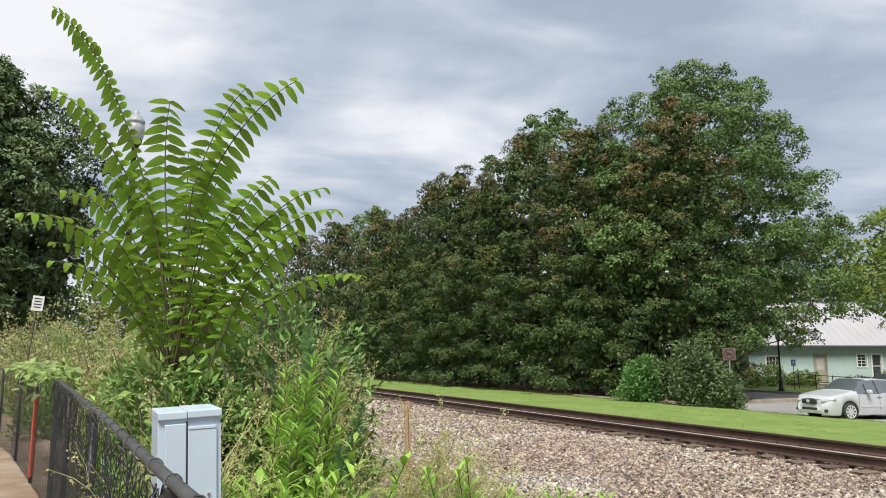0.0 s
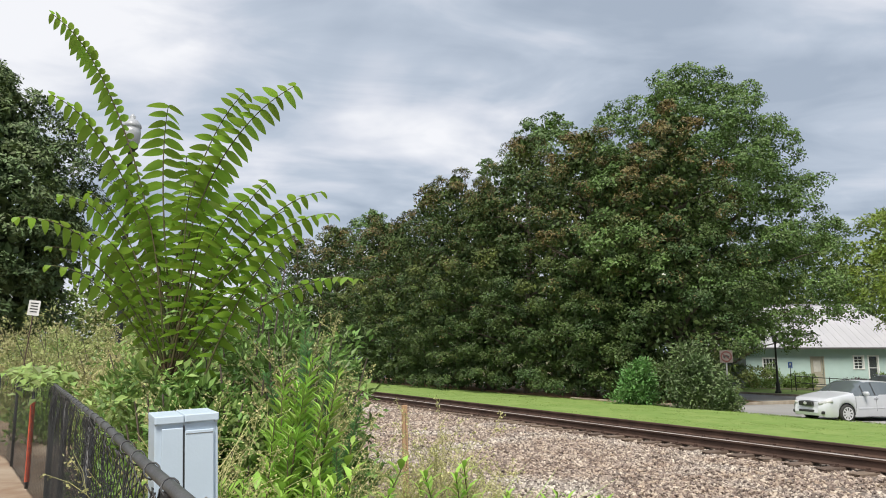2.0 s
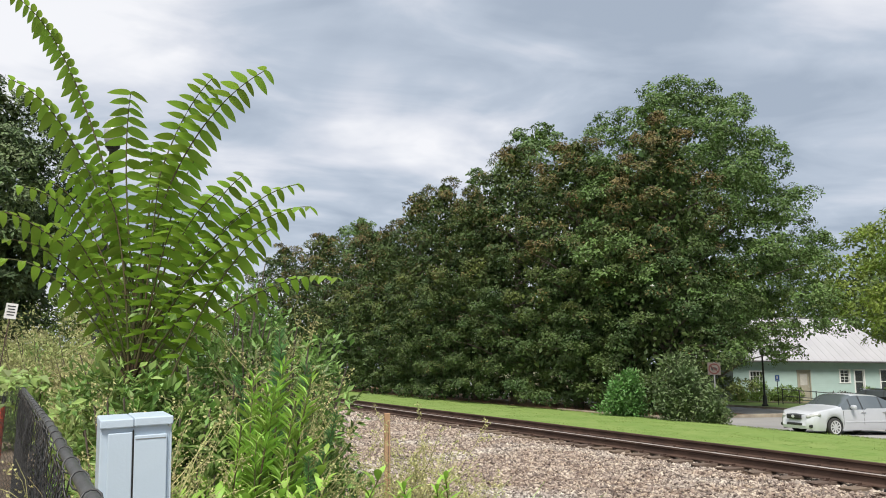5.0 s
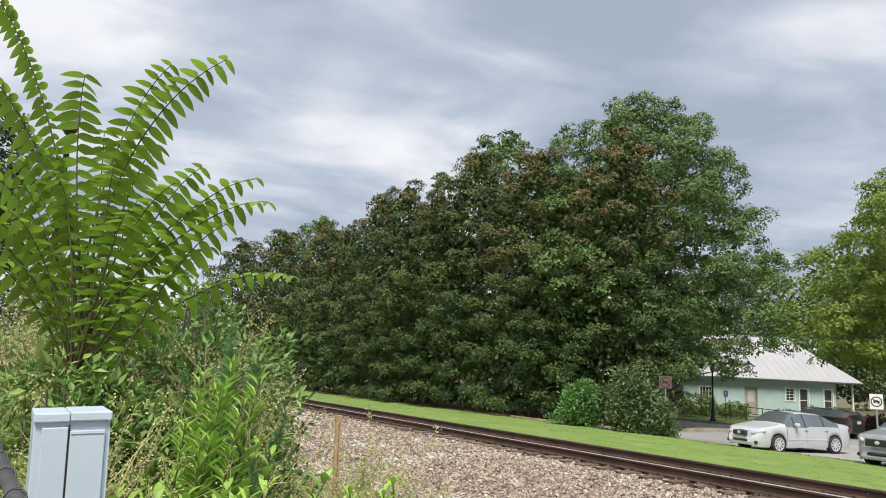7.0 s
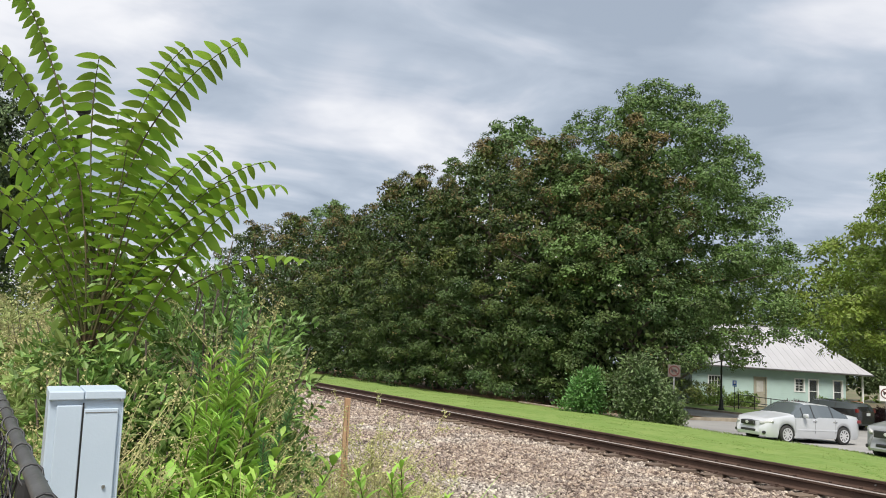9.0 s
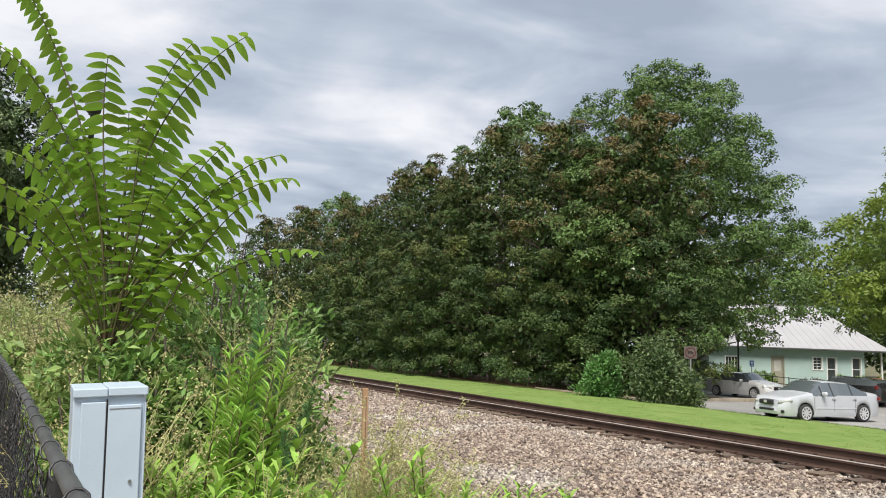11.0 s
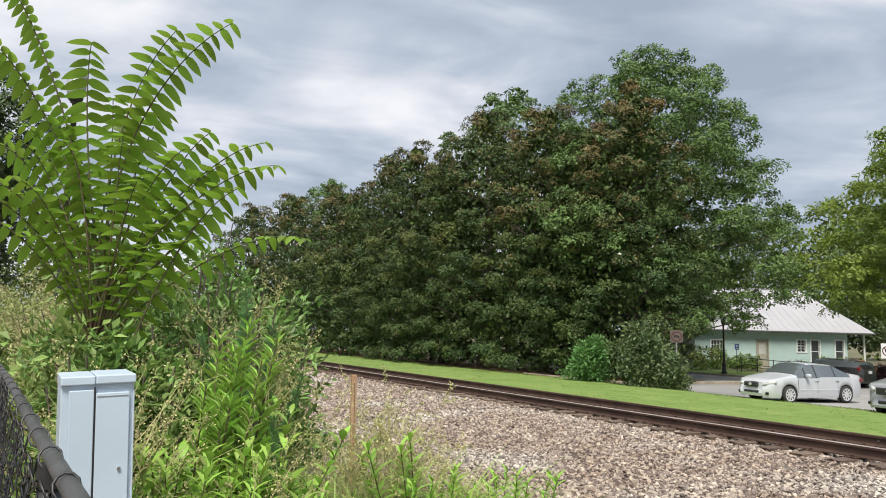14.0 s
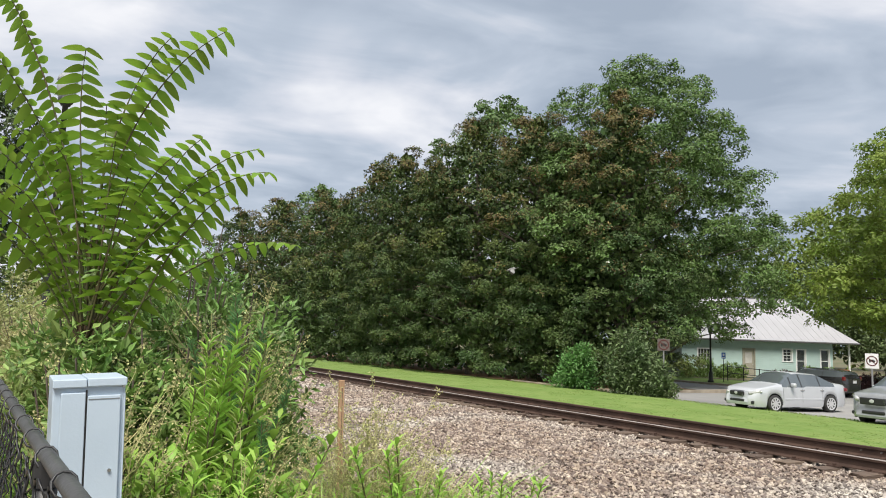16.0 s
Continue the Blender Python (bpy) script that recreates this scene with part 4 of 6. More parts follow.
    top = tagged(new("accessible_parking_sign"), "small blue parking sign on a thin post by the house", "sign")
    top.matrix_basis = Matrix.Translation((25.0, 49.6, -0.90))
    bm = bmesh.new()
    cyl(bm, (0, 0.02, 0), (0, 0.02, 2.05), 0.025, seg=8)
    part("post", bm, M["lamp_black"], top)
    pl = part("panel", boxed(0, 0, 1.9, 0.3, 0.006, 0.42, 0.002), M["sign_blue"], top, "blue panel")
    part("symbol", boxed(0, -0.006, 1.95, 0.12, 0.003, 0.16), M["sign_white"], pl, "white mark")
    part("symbol", boxed(0, -0.006, 1.77, 0.2, 0.003, 0.04), M["sign_white"], pl, "white mark")
    # warning sign past the fence
    top = tagged(new("warning_sign"), "small white notice on a thin post in the weeds", "sign")
    top.matrix_basis = Matrix.Translation((-10.2, 18.45, -0.27)) @ Matrix.Rotation(radians(22), 4, "Z") @ Matrix.Rotation(radians(5), 4, "Y") @ Matrix.Scale(1.2, 4)
    bm = bmesh.new()
    cyl(bm, (0, 0.02, 0), (0, 0.02, 2.75), 0.012, seg=8)
    part("post", bm, M["tie"], top)
    pl = part("panel", boxed(0, 0, 2.55, 0.22, 0.005, 0.32, 0.002), M["sign_white"], top, "white panel")
    for k in range(4):
        part("text_bar", boxed(0, -0.005, 2.65 - 0.06 * k, 0.15 - 0.02 * (k % 2), 0.003, 0.022), M["sign_black"], pl, "unreadable line of text")
    # black handrail before the house
    rail = tagged(new("handrail"), "black steel railing in front of the house shrubs", "railing")
    for k in range(6):
        bm = bmesh.new()
        x = 25.6 + 1.05 * k
        cyl(bm, (x, 50.2 - 0.25 * k, -0.75), (x, 50.2 - 0.25 * k, 0.32 - 0.08 * k), 0.035, seg=8)
        part("post", bm, M["lamp_black"], rail)
    for dz in (0.0, -0.45):
        bm = bmesh.new()
        cyl(bm, (25.6, 50.2, 0.25 + dz), (30.85, 48.95, -0.13 + dz), 0.028, seg=8)
        part("rail", bm, M["lamp_black"], rail)


# ---- vehicles ----
def loft_car(name, label, L, W, H, kind, paint, label_paint):
    """A car along +x (front at +x), wheels on z = 0, origin between the axles."""
    top = tagged(new(name), label, "car")
    suv = kind == "suv"
    wb, wr = L * 0.577, 0.345 if suv else 0.325
    xf, xr = wb / 2, -wb / 2
    front, rear = xf + L * 0.197, xr - (L * 0.21)
    hood = 0.95 if not suv else 1.08
    belt = 0.93 if not suv else 1.08
    keys_x = [rear, rear + 0.06, rear + 0.25, rear + 0.55, xr - 0.12, xr + 0.52, 0.0, 0.45, xf - 0.75, xf - 0.25, xf + 0.3, front - 0.25, front - 0.07, front]
    if suv:
        top_z = [0.95, 1.12, 1.45, H - 0.06, H - 0.01, H, H, H - 0.02, H - 0.14, hood + 0.1, hood, hood - 0.05, 0.96, 0.80]
    else:
        top_z = [0.86, 1.02, 1.08, 1.10, 1.15, H - 0.04, H, H - 0.01, H - 0.16, hood + 0.08, hood - 0.01, 0.87, 0.81, 0.72]
    # the roofline flows from key to key
    fx = np.linspace(rear, front, 400)
    fz = np.interp(fx, keys_x, top_z)
    ker = np.exp(-0.5 * (np.arange(-30, 31) * (fx[1] - fx[0]) / 0.085) ** 2)
    fz = np.convolve(np.pad(fz, 30, mode="edge"), ker / ker.sum(), mode="valid")
    half = [0.64, 0.78, 0.89, 0.96, 0.99, 1, 1, 1, 1, 0.99, 0.975, 0.90, 0.77, 0.60]
    xs = set(np.linspace(rear, front, 30).tolist()) | set(keys_x)
    arch = wr + 0.055
    for xw in (xf, xr):
        xs |= {xw + arch * math.cos(a) for a in np.linspace(0, math.pi, 11)}
    xs |= {xw + sg * (arch + 0.004) for xw in (xf, xr) for sg in (-1, 1)}
    cab0, cab1 = (rear + 0.16, xf - 0.3) if suv else (xr - 0.25, xf - 0.3)
    pillars = [xr + 0.55 if not suv else xr + 0.35, 0.08, xf - 0.78]
    for q in pillars:
        xs |= {q - 0.026, q + 0.026}
    xs = sorted(xs)
    xs = [x for i, x in enumerate(xs) if i == 0 or x - xs[i - 1] > 0.003]
    rows = []
    for x in xs:
        zt = float(np.interp(x, fx, fz))
        w = W / 2 * float(np.interp(x, keys_x, half))
        zb = 0.20 if not suv else 0.24
        if x > front - 0.15 or x < rear + 0.15:
            zb += 0.05
        for xw in (xf, xr):
            if abs(x - xw) < arch:
                zb = max(zb, wr + math.sqrt(max(arch ** 2 - (x - xw) ** 2, 0)) - 0.01)
        be = min(belt + (0.04 if x < 0 else 0.0), zt - 0.03)
        rise = max(zt - be, 0.03)
        wt = w - min(rise, 0.6) * 0.42 - 0.02
        zl = min(max(zb + 0.02, 0.36), be - 0.05)
        zm = max((zl + be) / 2, zl + 0.01)
        rows.append([(w - 0.05, zb), (w - 0.005, max(zl, zb + 0.005)), (w, zm if zm > zb else zb + 0.01), (w - 0.015, be), (wt, zt - 0.045 if rise > 0.1 else zt - 0.012), (wt * 0.82, zt - 0.008), (0, zt + 0.018)])
    k = len(rows[0])
    V, grid = [], []
    for x, r in zip(xs, rows):
        bow = [0.0, 0, 0, 0, 0, 0, 0]
        line = []
        for j in range(2 * k - 1):
            jj = j if j < k else 2 * k - 2 - j
            y, z = r[jj]
            sgn = 1 if j < k else -1
            # nose and tail bow forward in the middle
            dx = 0.0
            if x > front - 0.3:
                dx = 0.13 * (1 - abs(y) / (W / 2)) * (x - front + 0.3) / 0.3
                dx -= (0.9 * max(0.0, z - 0.52) ** 1.2 + 0.25 * max(0.0, 0.36 - z)) * ((x - front + 0.3) / 0.3) ** 2
            if x < rear + 0.3:
                dx = -0.06 * (1 - abs(y) / (W / 2)) * (rear + 0.3 - x) / 0.3
            line.append(len(V))
            V.append((x + dx, sgn * y, z))
        grid.append(line)
    body_f, glass = [], {"side_window": [], "windshield": [], "rear_window": [], "pillar": []}
    for i in range(len(xs) - 1):
        xm = (xs[i] + xs[i + 1]) / 2
        inside = cab0 < xm < cab1
        zt0, zt1 = rows[i][6][1], rows[i + 1][6][1]
        for j in range(2 * k - 2):
            q = [grid[i][j], grid[i + 1][j], grid[i + 1][j + 1], grid[i][j + 1]]
            jj = j if j < k - 1 else 2 * k - 3 - j
            kind_of = None
            tall = min(zt0, zt1) - belt > 0.16
            if jj == 3 and inside and tall:
                kind_of = "side_window" if all(abs(xm - pp) > 0.027 for pp in pillars) else "pillar"
            if jj in (4, 5) and inside:
                slope = (zt1 - zt0) / (xs[i + 1] - xs[i])
                if slope < -0.22 and xm > 0 and min(zt0, zt1) > hood + 0.02:
                    kind_of = "windshield"
                if slope > (0.22 if not suv else 0.5) and xm < 0 and min(zt0, zt1) > (1.09 if not suv else 1.14):
                    kind_of = "rear_window"
            (glass[kind_of] if kind_of else body_f).append(q)
    V = np.array(V)

    def sub(faces):
        used = sorted({a for q in faces for a in q})
        mp = {a: n for n, a in enumerate(used)}
        return V[used], [[mp[a] for a in q] for q in faces]
    v, f = sub(body_f)
    ends = []
    bm = bmesh.new()
    bv = [bm.verts.new(q) for q in v]
    for q in f:
        bm.faces.new([bv[a] for a in q]).smooth = True
    bmesh.ops.remove_doubles(bm, verts=bm.verts, dist=0.0008)
    bmesh.ops.recalc_face_normals(bm, faces=bm.faces)
    for loop in (grid[0], grid[-1][::-1]):
        bm.faces.new([bm.verts.new(V[a]) for a in loop])
    body = part("body", bm, paint, top, label_paint)
    sides = glass.pop("side_window")
    posts = glass.pop("pillar")
    panes = [(nm, fc) for nm, fc in glass.items()]
    cuts = sorted(pillars)
    for q0 in cuts:
        for sg in (-1, 1):
            panes.append(("pillar", [q for q in posts if abs(V[q[0]][0] - q0) < 0.1 and V[q[0]][1] * sg > 0]))
    for lo, hi in zip([-9.0] + cuts, cuts + [9.0]):
        for sg in (-1, 1):
            panes.append(("side_window", [q for q in sides if lo < V[q[0]][0] + 0.001 and V[q[1]][0] - 0.001 < hi and V[q[0]][1] * sg > 0]))
    for nm, fc in panes:
        if fc:
            v, f = sub(fc)
            bm = bmesh.new()
            bv = [bm.verts.new(q) for q in v]
            for q in f:
                bm.faces.new([bv[a] for a in q]).smooth = True
            bmesh.ops.remove_doubles(bm, verts=bm.verts, dist=0.0008)
            part(nm, bm, M["car_glass"] if nm != "pillar" else M["plastic"], top, "dark tinted glass" if nm != "pillar" else "black trim")
    # floor, wheel wells and seats close the inside
    bm = bmesh.new()
    box(bm, 0, 0, 0.30, L * 0.86, W * 0.70, 0.12)
    box(bm, 0, 0, 0.55, wb - 2 * arch - 0.05, W * 0.88, 0.5)
    part("underbody", bm, M["plastic"], top)
    for sx in (-0.75, 0.35):
        for sy in (-0.38, 0.38):
            bm = boxed(sx, sy, 0.95, 0.16, 0.48, 0.62, 0.05)
            part("seat", bm, M["cabin"], top)
    part("dashboard", boxed(xf - 0.55, 0, 0.86, 0.5, W * 0.78, 0.16, 0.04), M["cabin"], top)
    for xw in (xf, xr):
        for sy in (-1, 1):
            wheel = put("wheel", None, top)
            wheel.matrix_basis = Matrix.Translation((xw, sy * (W / 2 - 0.115), wr)) @ Matrix.Rotation(radians(-90 * sy), 4, "X")
            bm = bmesh.new()
            lathe(bm, [(wr * 0.66, -0.10), (wr * 0.95, -0.105), (wr, -0.07), (wr, 0.07), (wr * 0.95, 0.105), (wr * 0.66, 0.10)], 28)
            part("tyre", bm, M["tyre"], wheel, smooth=True)
            bm = bmesh.new()
            lathe(bm, [(wr * 0.675, 0.06), (wr * 0.675, 0.104), (wr * 0.62, 0.100), (wr * 0.60, 0.05), (0.03, 0.045)], 28)
            part("barrel", bm, M["plastic"], wheel, "dark inner rim")
            bm = bmesh.new()
            seg = 28
            lathe(bm, [(0.055, 0.05), (0.07, 0.09), (0.03, 0.105)], 12)
            for a in range(9):
                rot = Matrix.Rotation(6.28318 * a / 9, 4, "Z")
                box(bm, wr * 0.36, 0, 0.09, wr * 0.58, 0.062, 0.022, 0.004, rot)
            for q in range(seg):
                a0, a1 = 6.28318 * q / seg, 6.28318 * (q + 1) / seg
                pts = [(rr2 * math.cos(aa), rr2 * math.sin(aa), zz) for rr2, aa, zz in ((wr * 0.60, a0, 0.101), (wr * 0.72, a0, 0.109), (wr * 0.72, a1, 0.109), (wr * 0.60, a1, 0.101))]
                bm.faces.new([bm.verts.new(t) for t in pts])
            part("rim", bm, M["rim"], wheel, "nine-spoke alloy rim")
    # face
    for sy in (-1, 1):
        hz = 0.72 if not suv else 0.88
        bm = boxed(0, 0, 0, 0.50, 0.13, 0.125, 0.05, m=Matrix.Translation((front - 0.19, sy * (W / 2 - 0.23), hz)) @ Matrix.Rotation(radians(-42 * sy), 4, "Z") @ Matrix.Rotation(radians(12), 4, "Y"))
        part("headlight", bm, M["lens"], top, "clear headlight", smooth=True)
        part("fog_lamp", boxed(front + 0.0 - 0.06, sy * (W / 2 - 0.28), 0.36 + 0.05 * suv, 0.1, 0.2, 0.11, 0.03), M["plastic"], top)
        bm = boxed(rear + 0.12, sy * (W / 2 - 0.16), (0.86 if not suv else 1.05), 0.16, 0.18, 0.14 if not suv else 0.22, 0.04)
        part("tail_lamp", bm, M["tail"], top, "red tail lamp")
        mir = part("mirror", boxed(xf - 0.78, sy * (W / 2 + 0.09), belt + 0.09, 0.13, 0.22, 0.15, 0.045), paint, top, smooth=True)
        for hx in (0.28, -0.72):
            part("door_handle", boxed(hx - 0.2, sy * (W / 2 + 0.004), belt - 0.10, 0.2, 0.03, 0.035, 0.01), M["chrome"] if not suv else paint, top)
        part("body_moulding", boxed(-0.05, sy * (W / 2 - 0.0), 0.50, wb - 2 * arch - 0.1, 0.018, 0.05, 0.006), paint, top)
        for sx0, sx1 in ((0.06, 0.06), (-0.95, -0.95), (1.0, 1.0)):
            part("door_gap", boxed(sx0, sy * (W / 2 - 0.001), 0.64, 0.006, 0.008, 0.5), M["dark"], top, "door shut line")
    gz = 0.66 if not suv else 0.80
    grille = part("grille", boxed(front + 0.035, 0, gz, 0.10, W * (0.44 if suv else 0.36), 0.16 if not suv else 0.22, 0.03), M["plastic"], top, "dark grille")
    for q in range(3):
        part("bar", boxed(front + 0.075, 0, gz - 0.05 + 0.05 * q, 0.015, W * (0.43 if suv else 0.35), 0.012, 0.004), M["chrome"], grille, "chrome bar")
    bm = bmesh.new()
    lathe(bm, [(0.075, 0), (0.08, 0.006), (0.06, 0.012)], 18, Matrix.Translation((front + 0.085, 0, gz + 0.01)) @ Matrix.Rotation(radians(90), 4, "Y") @ Matrix.Diagonal((0.7, 1, 1, 1)))
    part("emblem", bm, M["rim"], grille, "plain oval badge")
    part("air_intake", boxed(front + 0.02, 0, 0.40 + 0.06 * suv, 0.08, W * 0.40, 0.10, 0.03), M["plastic"], top)
    part("plate", boxed(rear - 0.045, 0, 0.78 if not suv else 0.88, 0.02, 0.32, 0.15, 0.004), M["plate"], top, "pale plate without letters")
    bar = part("bumper_strip", boxed(rear + 0.03, 0, 0.36, 0.1, W * 0.7, 0.06, 0.02), M["plastic"], top)
    if suv:
        for sy in (-1, 1):
            part("roof_rail", boxed(-0.3, sy * (W / 2 - 0.36), H + 0.02, 1.7, 0.035, 0.03, 0.01), M["chrome"], top)
    return top


def at_plan(s, p, z, heading):
    """Heading in degrees from the world's +x."""
    v = sp(s, p)
    return Matrix.Translation((v.x, v.y, z)) @ Matrix.Rotation(radians(heading), 4, "Z")


TN = math.degrees(TRACK)
CARS = {}


def make_cars():
    c = loft_car("sedan", "silver four-door sedan parked nose towards the track", 4.8, 1.82, 1.47, "sedan", M["silver"], "metallic silver body")
    c.matrix_basis = at_plan(18.0, 26.1, -0.815, TN + 180 - 9)
    c = loft_car("suv", "grey crossover parked beside the silver sedan", 4.6, 1.86, 1.68, "suv", M["grey_paint"], "metallic grey body")
    c.matrix_basis = at_plan(12.9, 25.6, -0.81, TN + 180 - 4)
    c = loft_car("suv", "black sport utility vehicle parked along the street", 4.5, 1.82, 1.5, "suv", M["black_paint"], "glossy black body")
    c.matrix_basis = at_plan(25.7, 40.0, -0.97, TN + 90)
    c = loft_car("sedan", "white sedan driving along the street", 4.7, 1.82, 1.47, "sedan", M["white_paint"], "white body")
    CARS["white"] = c


# ---- foreground: fence, cabinet, stake ----
FENCE = [(-4.0, 0.30), (0.0, 0.135), (3.7, -0.06), (10.2, -0.46), (16.0, -1.3), (24.0, -3.0), (42.0, -7.5)]


def fence_p(s):
    return np.interp(s, [a for a, _ in FENCE], [b for _, b in FENCE])


def make_fence():
    fence = tagged(new("chain_link_fence"), "black vinyl chain-link fence with a grey top rail", "fence")
    top_z, r = 1.18, 0.0165
    ss = np.concatenate([np.arange(-3.9, 10.2, 0.8), np.arange(10.2, 42, 1.5)])
    v, f = tube_arrays([(sp_np(ss, fence_p(ss), top_z + 0.004 * np.sin(ss * 2.1)), np.full(len(ss), r))], 14)
    put("top_rail", fast_mesh("top_rail", v, f, [M["fence_rail"]], smooth=True), fence, "dark grey tubular top rail")
    k = 0
    for s in np.arange(-1.1, 42, 2.7):
        q = sp(s, float(fence_p(s)) - 0.0, 0)
        bm = bmesh.new()
        cyl(bm, (q.x, q.y, -0.55), (q.x, q.y, top_z - 0.017), 0.024, seg=12)
        post = part("post", bm, M["black_vinyl"], fence, smooth=True)
        bm = bmesh.new()
        cyl(bm, (q.x, q.y, top_z - 0.06), (q.x, q.y, top_z - 0.012), 0.028, seg=12)
        part("loop_cap", bm, M["black_vinyl"], post)
        if k == 5:
            bm = bmesh.new()
            cyl(bm, (q.x, q.y, -0.3), (q.x, q.y, 0.86), 0.034, seg=12)
            part("paint_mark", bm, M["orange"], post, "orange marking paint")
        k += 1
    # woven wire: zigzags side by side, each hooked on its neighbour
    paths = []
    pitch, rows = 0.027, 33
    zz = np.linspace(-0.36, top_z - 0.01, rows * 2 + 1)
    rng = np.random.default_rng(9)
    for i, s in enumerate(np.concatenate([np.arange(-3.9, 8, pitch * 2), np.arange(8, 26, pitch * 3.2)])):
        side = np.where((np.arange(len(zz)) + i) % 2 == 0, -1, 1) * (pitch if s < 8 else pitch * 1.6) * 1.03
        sl = s + side + rng.normal(size=len(zz)) * 0.0035
        off = np.where(np.arange(len(zz)) % 2 == 0, -1, 1) * 0.003 - 0.024
        # the cloth sags and buckles near its top edge
        buck = 0.02 * np.sin(s * 5.1) * np.exp(-((zz - 1.0) / 0.2) ** 2) + 0.010 * np.sin(zz * 17 + s * 9) * (zz > 0.8)
        paths.append((sp_np(sl, fence_p(sl) + off - np.abs(buck), zz + 0.008 * np.sin(s * 7 + zz * 9)), np.full(len(zz), 0.0027 if s < 8 else 0.0034)))
    v, f = tube_arrays(paths, 3)
    put("wire_mesh", fast_mesh("wire_mesh", v, f, [M["black_vinyl"]], smooth=True), fence, "black woven wire")
    for s in np.arange(0.35, 14, 0.31):
        a = np.linspace(0, 2 * np.pi, 12)
        p0 = float(fence_p(s))
        t = np.linspace(0, 1, 4)
        v, f = tube_arrays([(sp_np(s + 0.012 * np.sin(a), p0 - 0.004 + 0.0215 * np.cos(a), top_z + 0.0215 * np.sin(a)), np.full(12, 0.0028)),
                            (sp_np(s + 0.03 * t, p0 - 0.027 - 0.012 * t, top_z - 0.09 * t), np.full(4, 0.0026))], 5)
        put("tie_wire", fast_mesh("tie_wire", v, f, [M["black_vinyl"]], smooth=True), fence)


def make_cabinet():
    cab = tagged(new("utility_cabinet"), "pale blue-grey steel utility pedestal in the weeds", "utility cabinet")
    cab.matrix_basis = Matrix.Translation((-0.930, 2.70, -0.13)) @ Matrix.Rotation(TRACK, 4, "Z") @ Matrix.Rotation(radians(-2.5), 4, "Y")
    w, d, h = 0.232, 0.28, 1.385
    part("body", boxed(0, 0.006, h / 2, w, d, h, 0.004), M["cabinet"], cab)
    part("lid", boxed(-0.064, -0.002, h + 0.004, 0.107, d + 0.016, 0.03, 0.004), M["cabinet"], cab, "folded lid edge")
    part("lid", boxed(0.0555, -0.004, h + 0.006, 0.128, d + 0.018, 0.03, 0.004), M["cabinet"], cab, "folded lid edge")
    part("seam", boxed(-0.0105, -d / 2 - 0.002, h / 2 - 0.02, 0.004, 0.014, h), M["dark"], cab, "dark vertical gap")
    part("panel", boxed(-0.052, -d / 2 - 0.001, h / 2 - 0.014, 0.078, 0.012, h - 0.028, 0.003), M["cabinet"], cab)
    door = part("door", boxed(0.046, -d / 2 - 0.002, h / 2 - 0.02, 0.108, 0.014, h - 0.04, 0.003), M["cabinet"], cab)
    part("crease", boxed(0.046, -d / 2 - 0.0095, h - 0.052, 0.10, 0.002, 0.003), M["steel"], door, "thin pressed line")
    bm = bmesh.new()
    cyl(bm, (0.07, -d / 2 - 0.008, h - 0.30), (0.07, -d / 2 - 0.016, h - 0.30), 0.006, seg=12)
    part("lock", bm, M["steel"], door, "small round lock")
    bm = bmesh.new()
    cyl(bm, (0.108, -d / 2 - 0.02, h - 0.012), (0.108, -d / 2 - 0.005, h - 0.012), 0.005, seg=10)
    part("screw", bm, M["steel"], cab)
    part("flange", boxed(0.113, -d / 2 + 0.005, h / 2 - 0.02, 0.006, 0.022, h - 0.03, 0.002), M["cabinet"], cab)


def make_scraps():
    for x, y, ln, yaw in ((0.55, 10.6, 0.42, 15), (-1.9, 10.2, 0.7, -5), (6.6, 10.4, 0.3, 40)):
        s, p = Vector((x, y, 0)).dot(U), Vector((x, y, 0)).dot(NRM)
        bm = boxed(0, 0, 0, ln, 0.07, 0.05, 0.012)
        for v in bm.verts:
            v.co.z += 0.012 * math.sin(v.co.x * 23)
            v.co.y += 0.012 * math.sin(v.co.x * 11)
        ob = part("wood_scrap", bm, M["tie"], m=Matrix.Translation((x, y, float(ground_z(p)) + 0.03)) @ Matrix.Rotation(radians(yaw), 4, "Z"))
        tagged(ob, "dark splintered piece of tie wood on the ballast", "wood scrap")


def make_stake():
    st = tagged(new("wooden_stake"), "rough wooden survey stake driven into the ballast", "stake")
    st.matrix_basis = Matrix.Translation((-0.2, 8.2, -0.42)) @ Matrix.Rotation(TRACK, 4, "Z") @ Matrix.Rotation(radians(-1.5), 4, "Y")
    bm = boxed(0, 0, 0.66, 0.062, 0.04, 1.44, 0.006)
    part("shaft", bm, M["stake"], st)
    part("split", boxed(0.004, -0.0205, 0.85, 0.006, 0.003, 0.9), M["tie"], st, "dark crack")


# ---- foreground plants ----
def leaflet_mesh(ln, w, name="leaflet"):
    """A toothed, slightly folded and drooping leaflet along +x."""
    n = 7
    t = np.linspace(0, 1, n)
    ww = w * np.array([0.42, 0.94, 1.0, 0.93, 0.78, 0.48, 0.02]) / 2
    z = -0.22 * ln * t ** 2
    V, Fc = [], []
    for i in range(n):
        V += [(t[i] * ln, ww[i], z[i] + 0.16 * ww[i]), (t[i] * ln, 0, z[i]), (t[i] * ln, -ww[i], z[i] + 0.16 * ww[i])]
    for i in range(n - 1):
        a = i * 3
        Fc += [(a, a + 3, a + 4, a + 1), (a + 1, a + 4, a + 5, a + 2)]
    return fast_mesh(name, V, Fc, [M["frond"]], smooth=True)


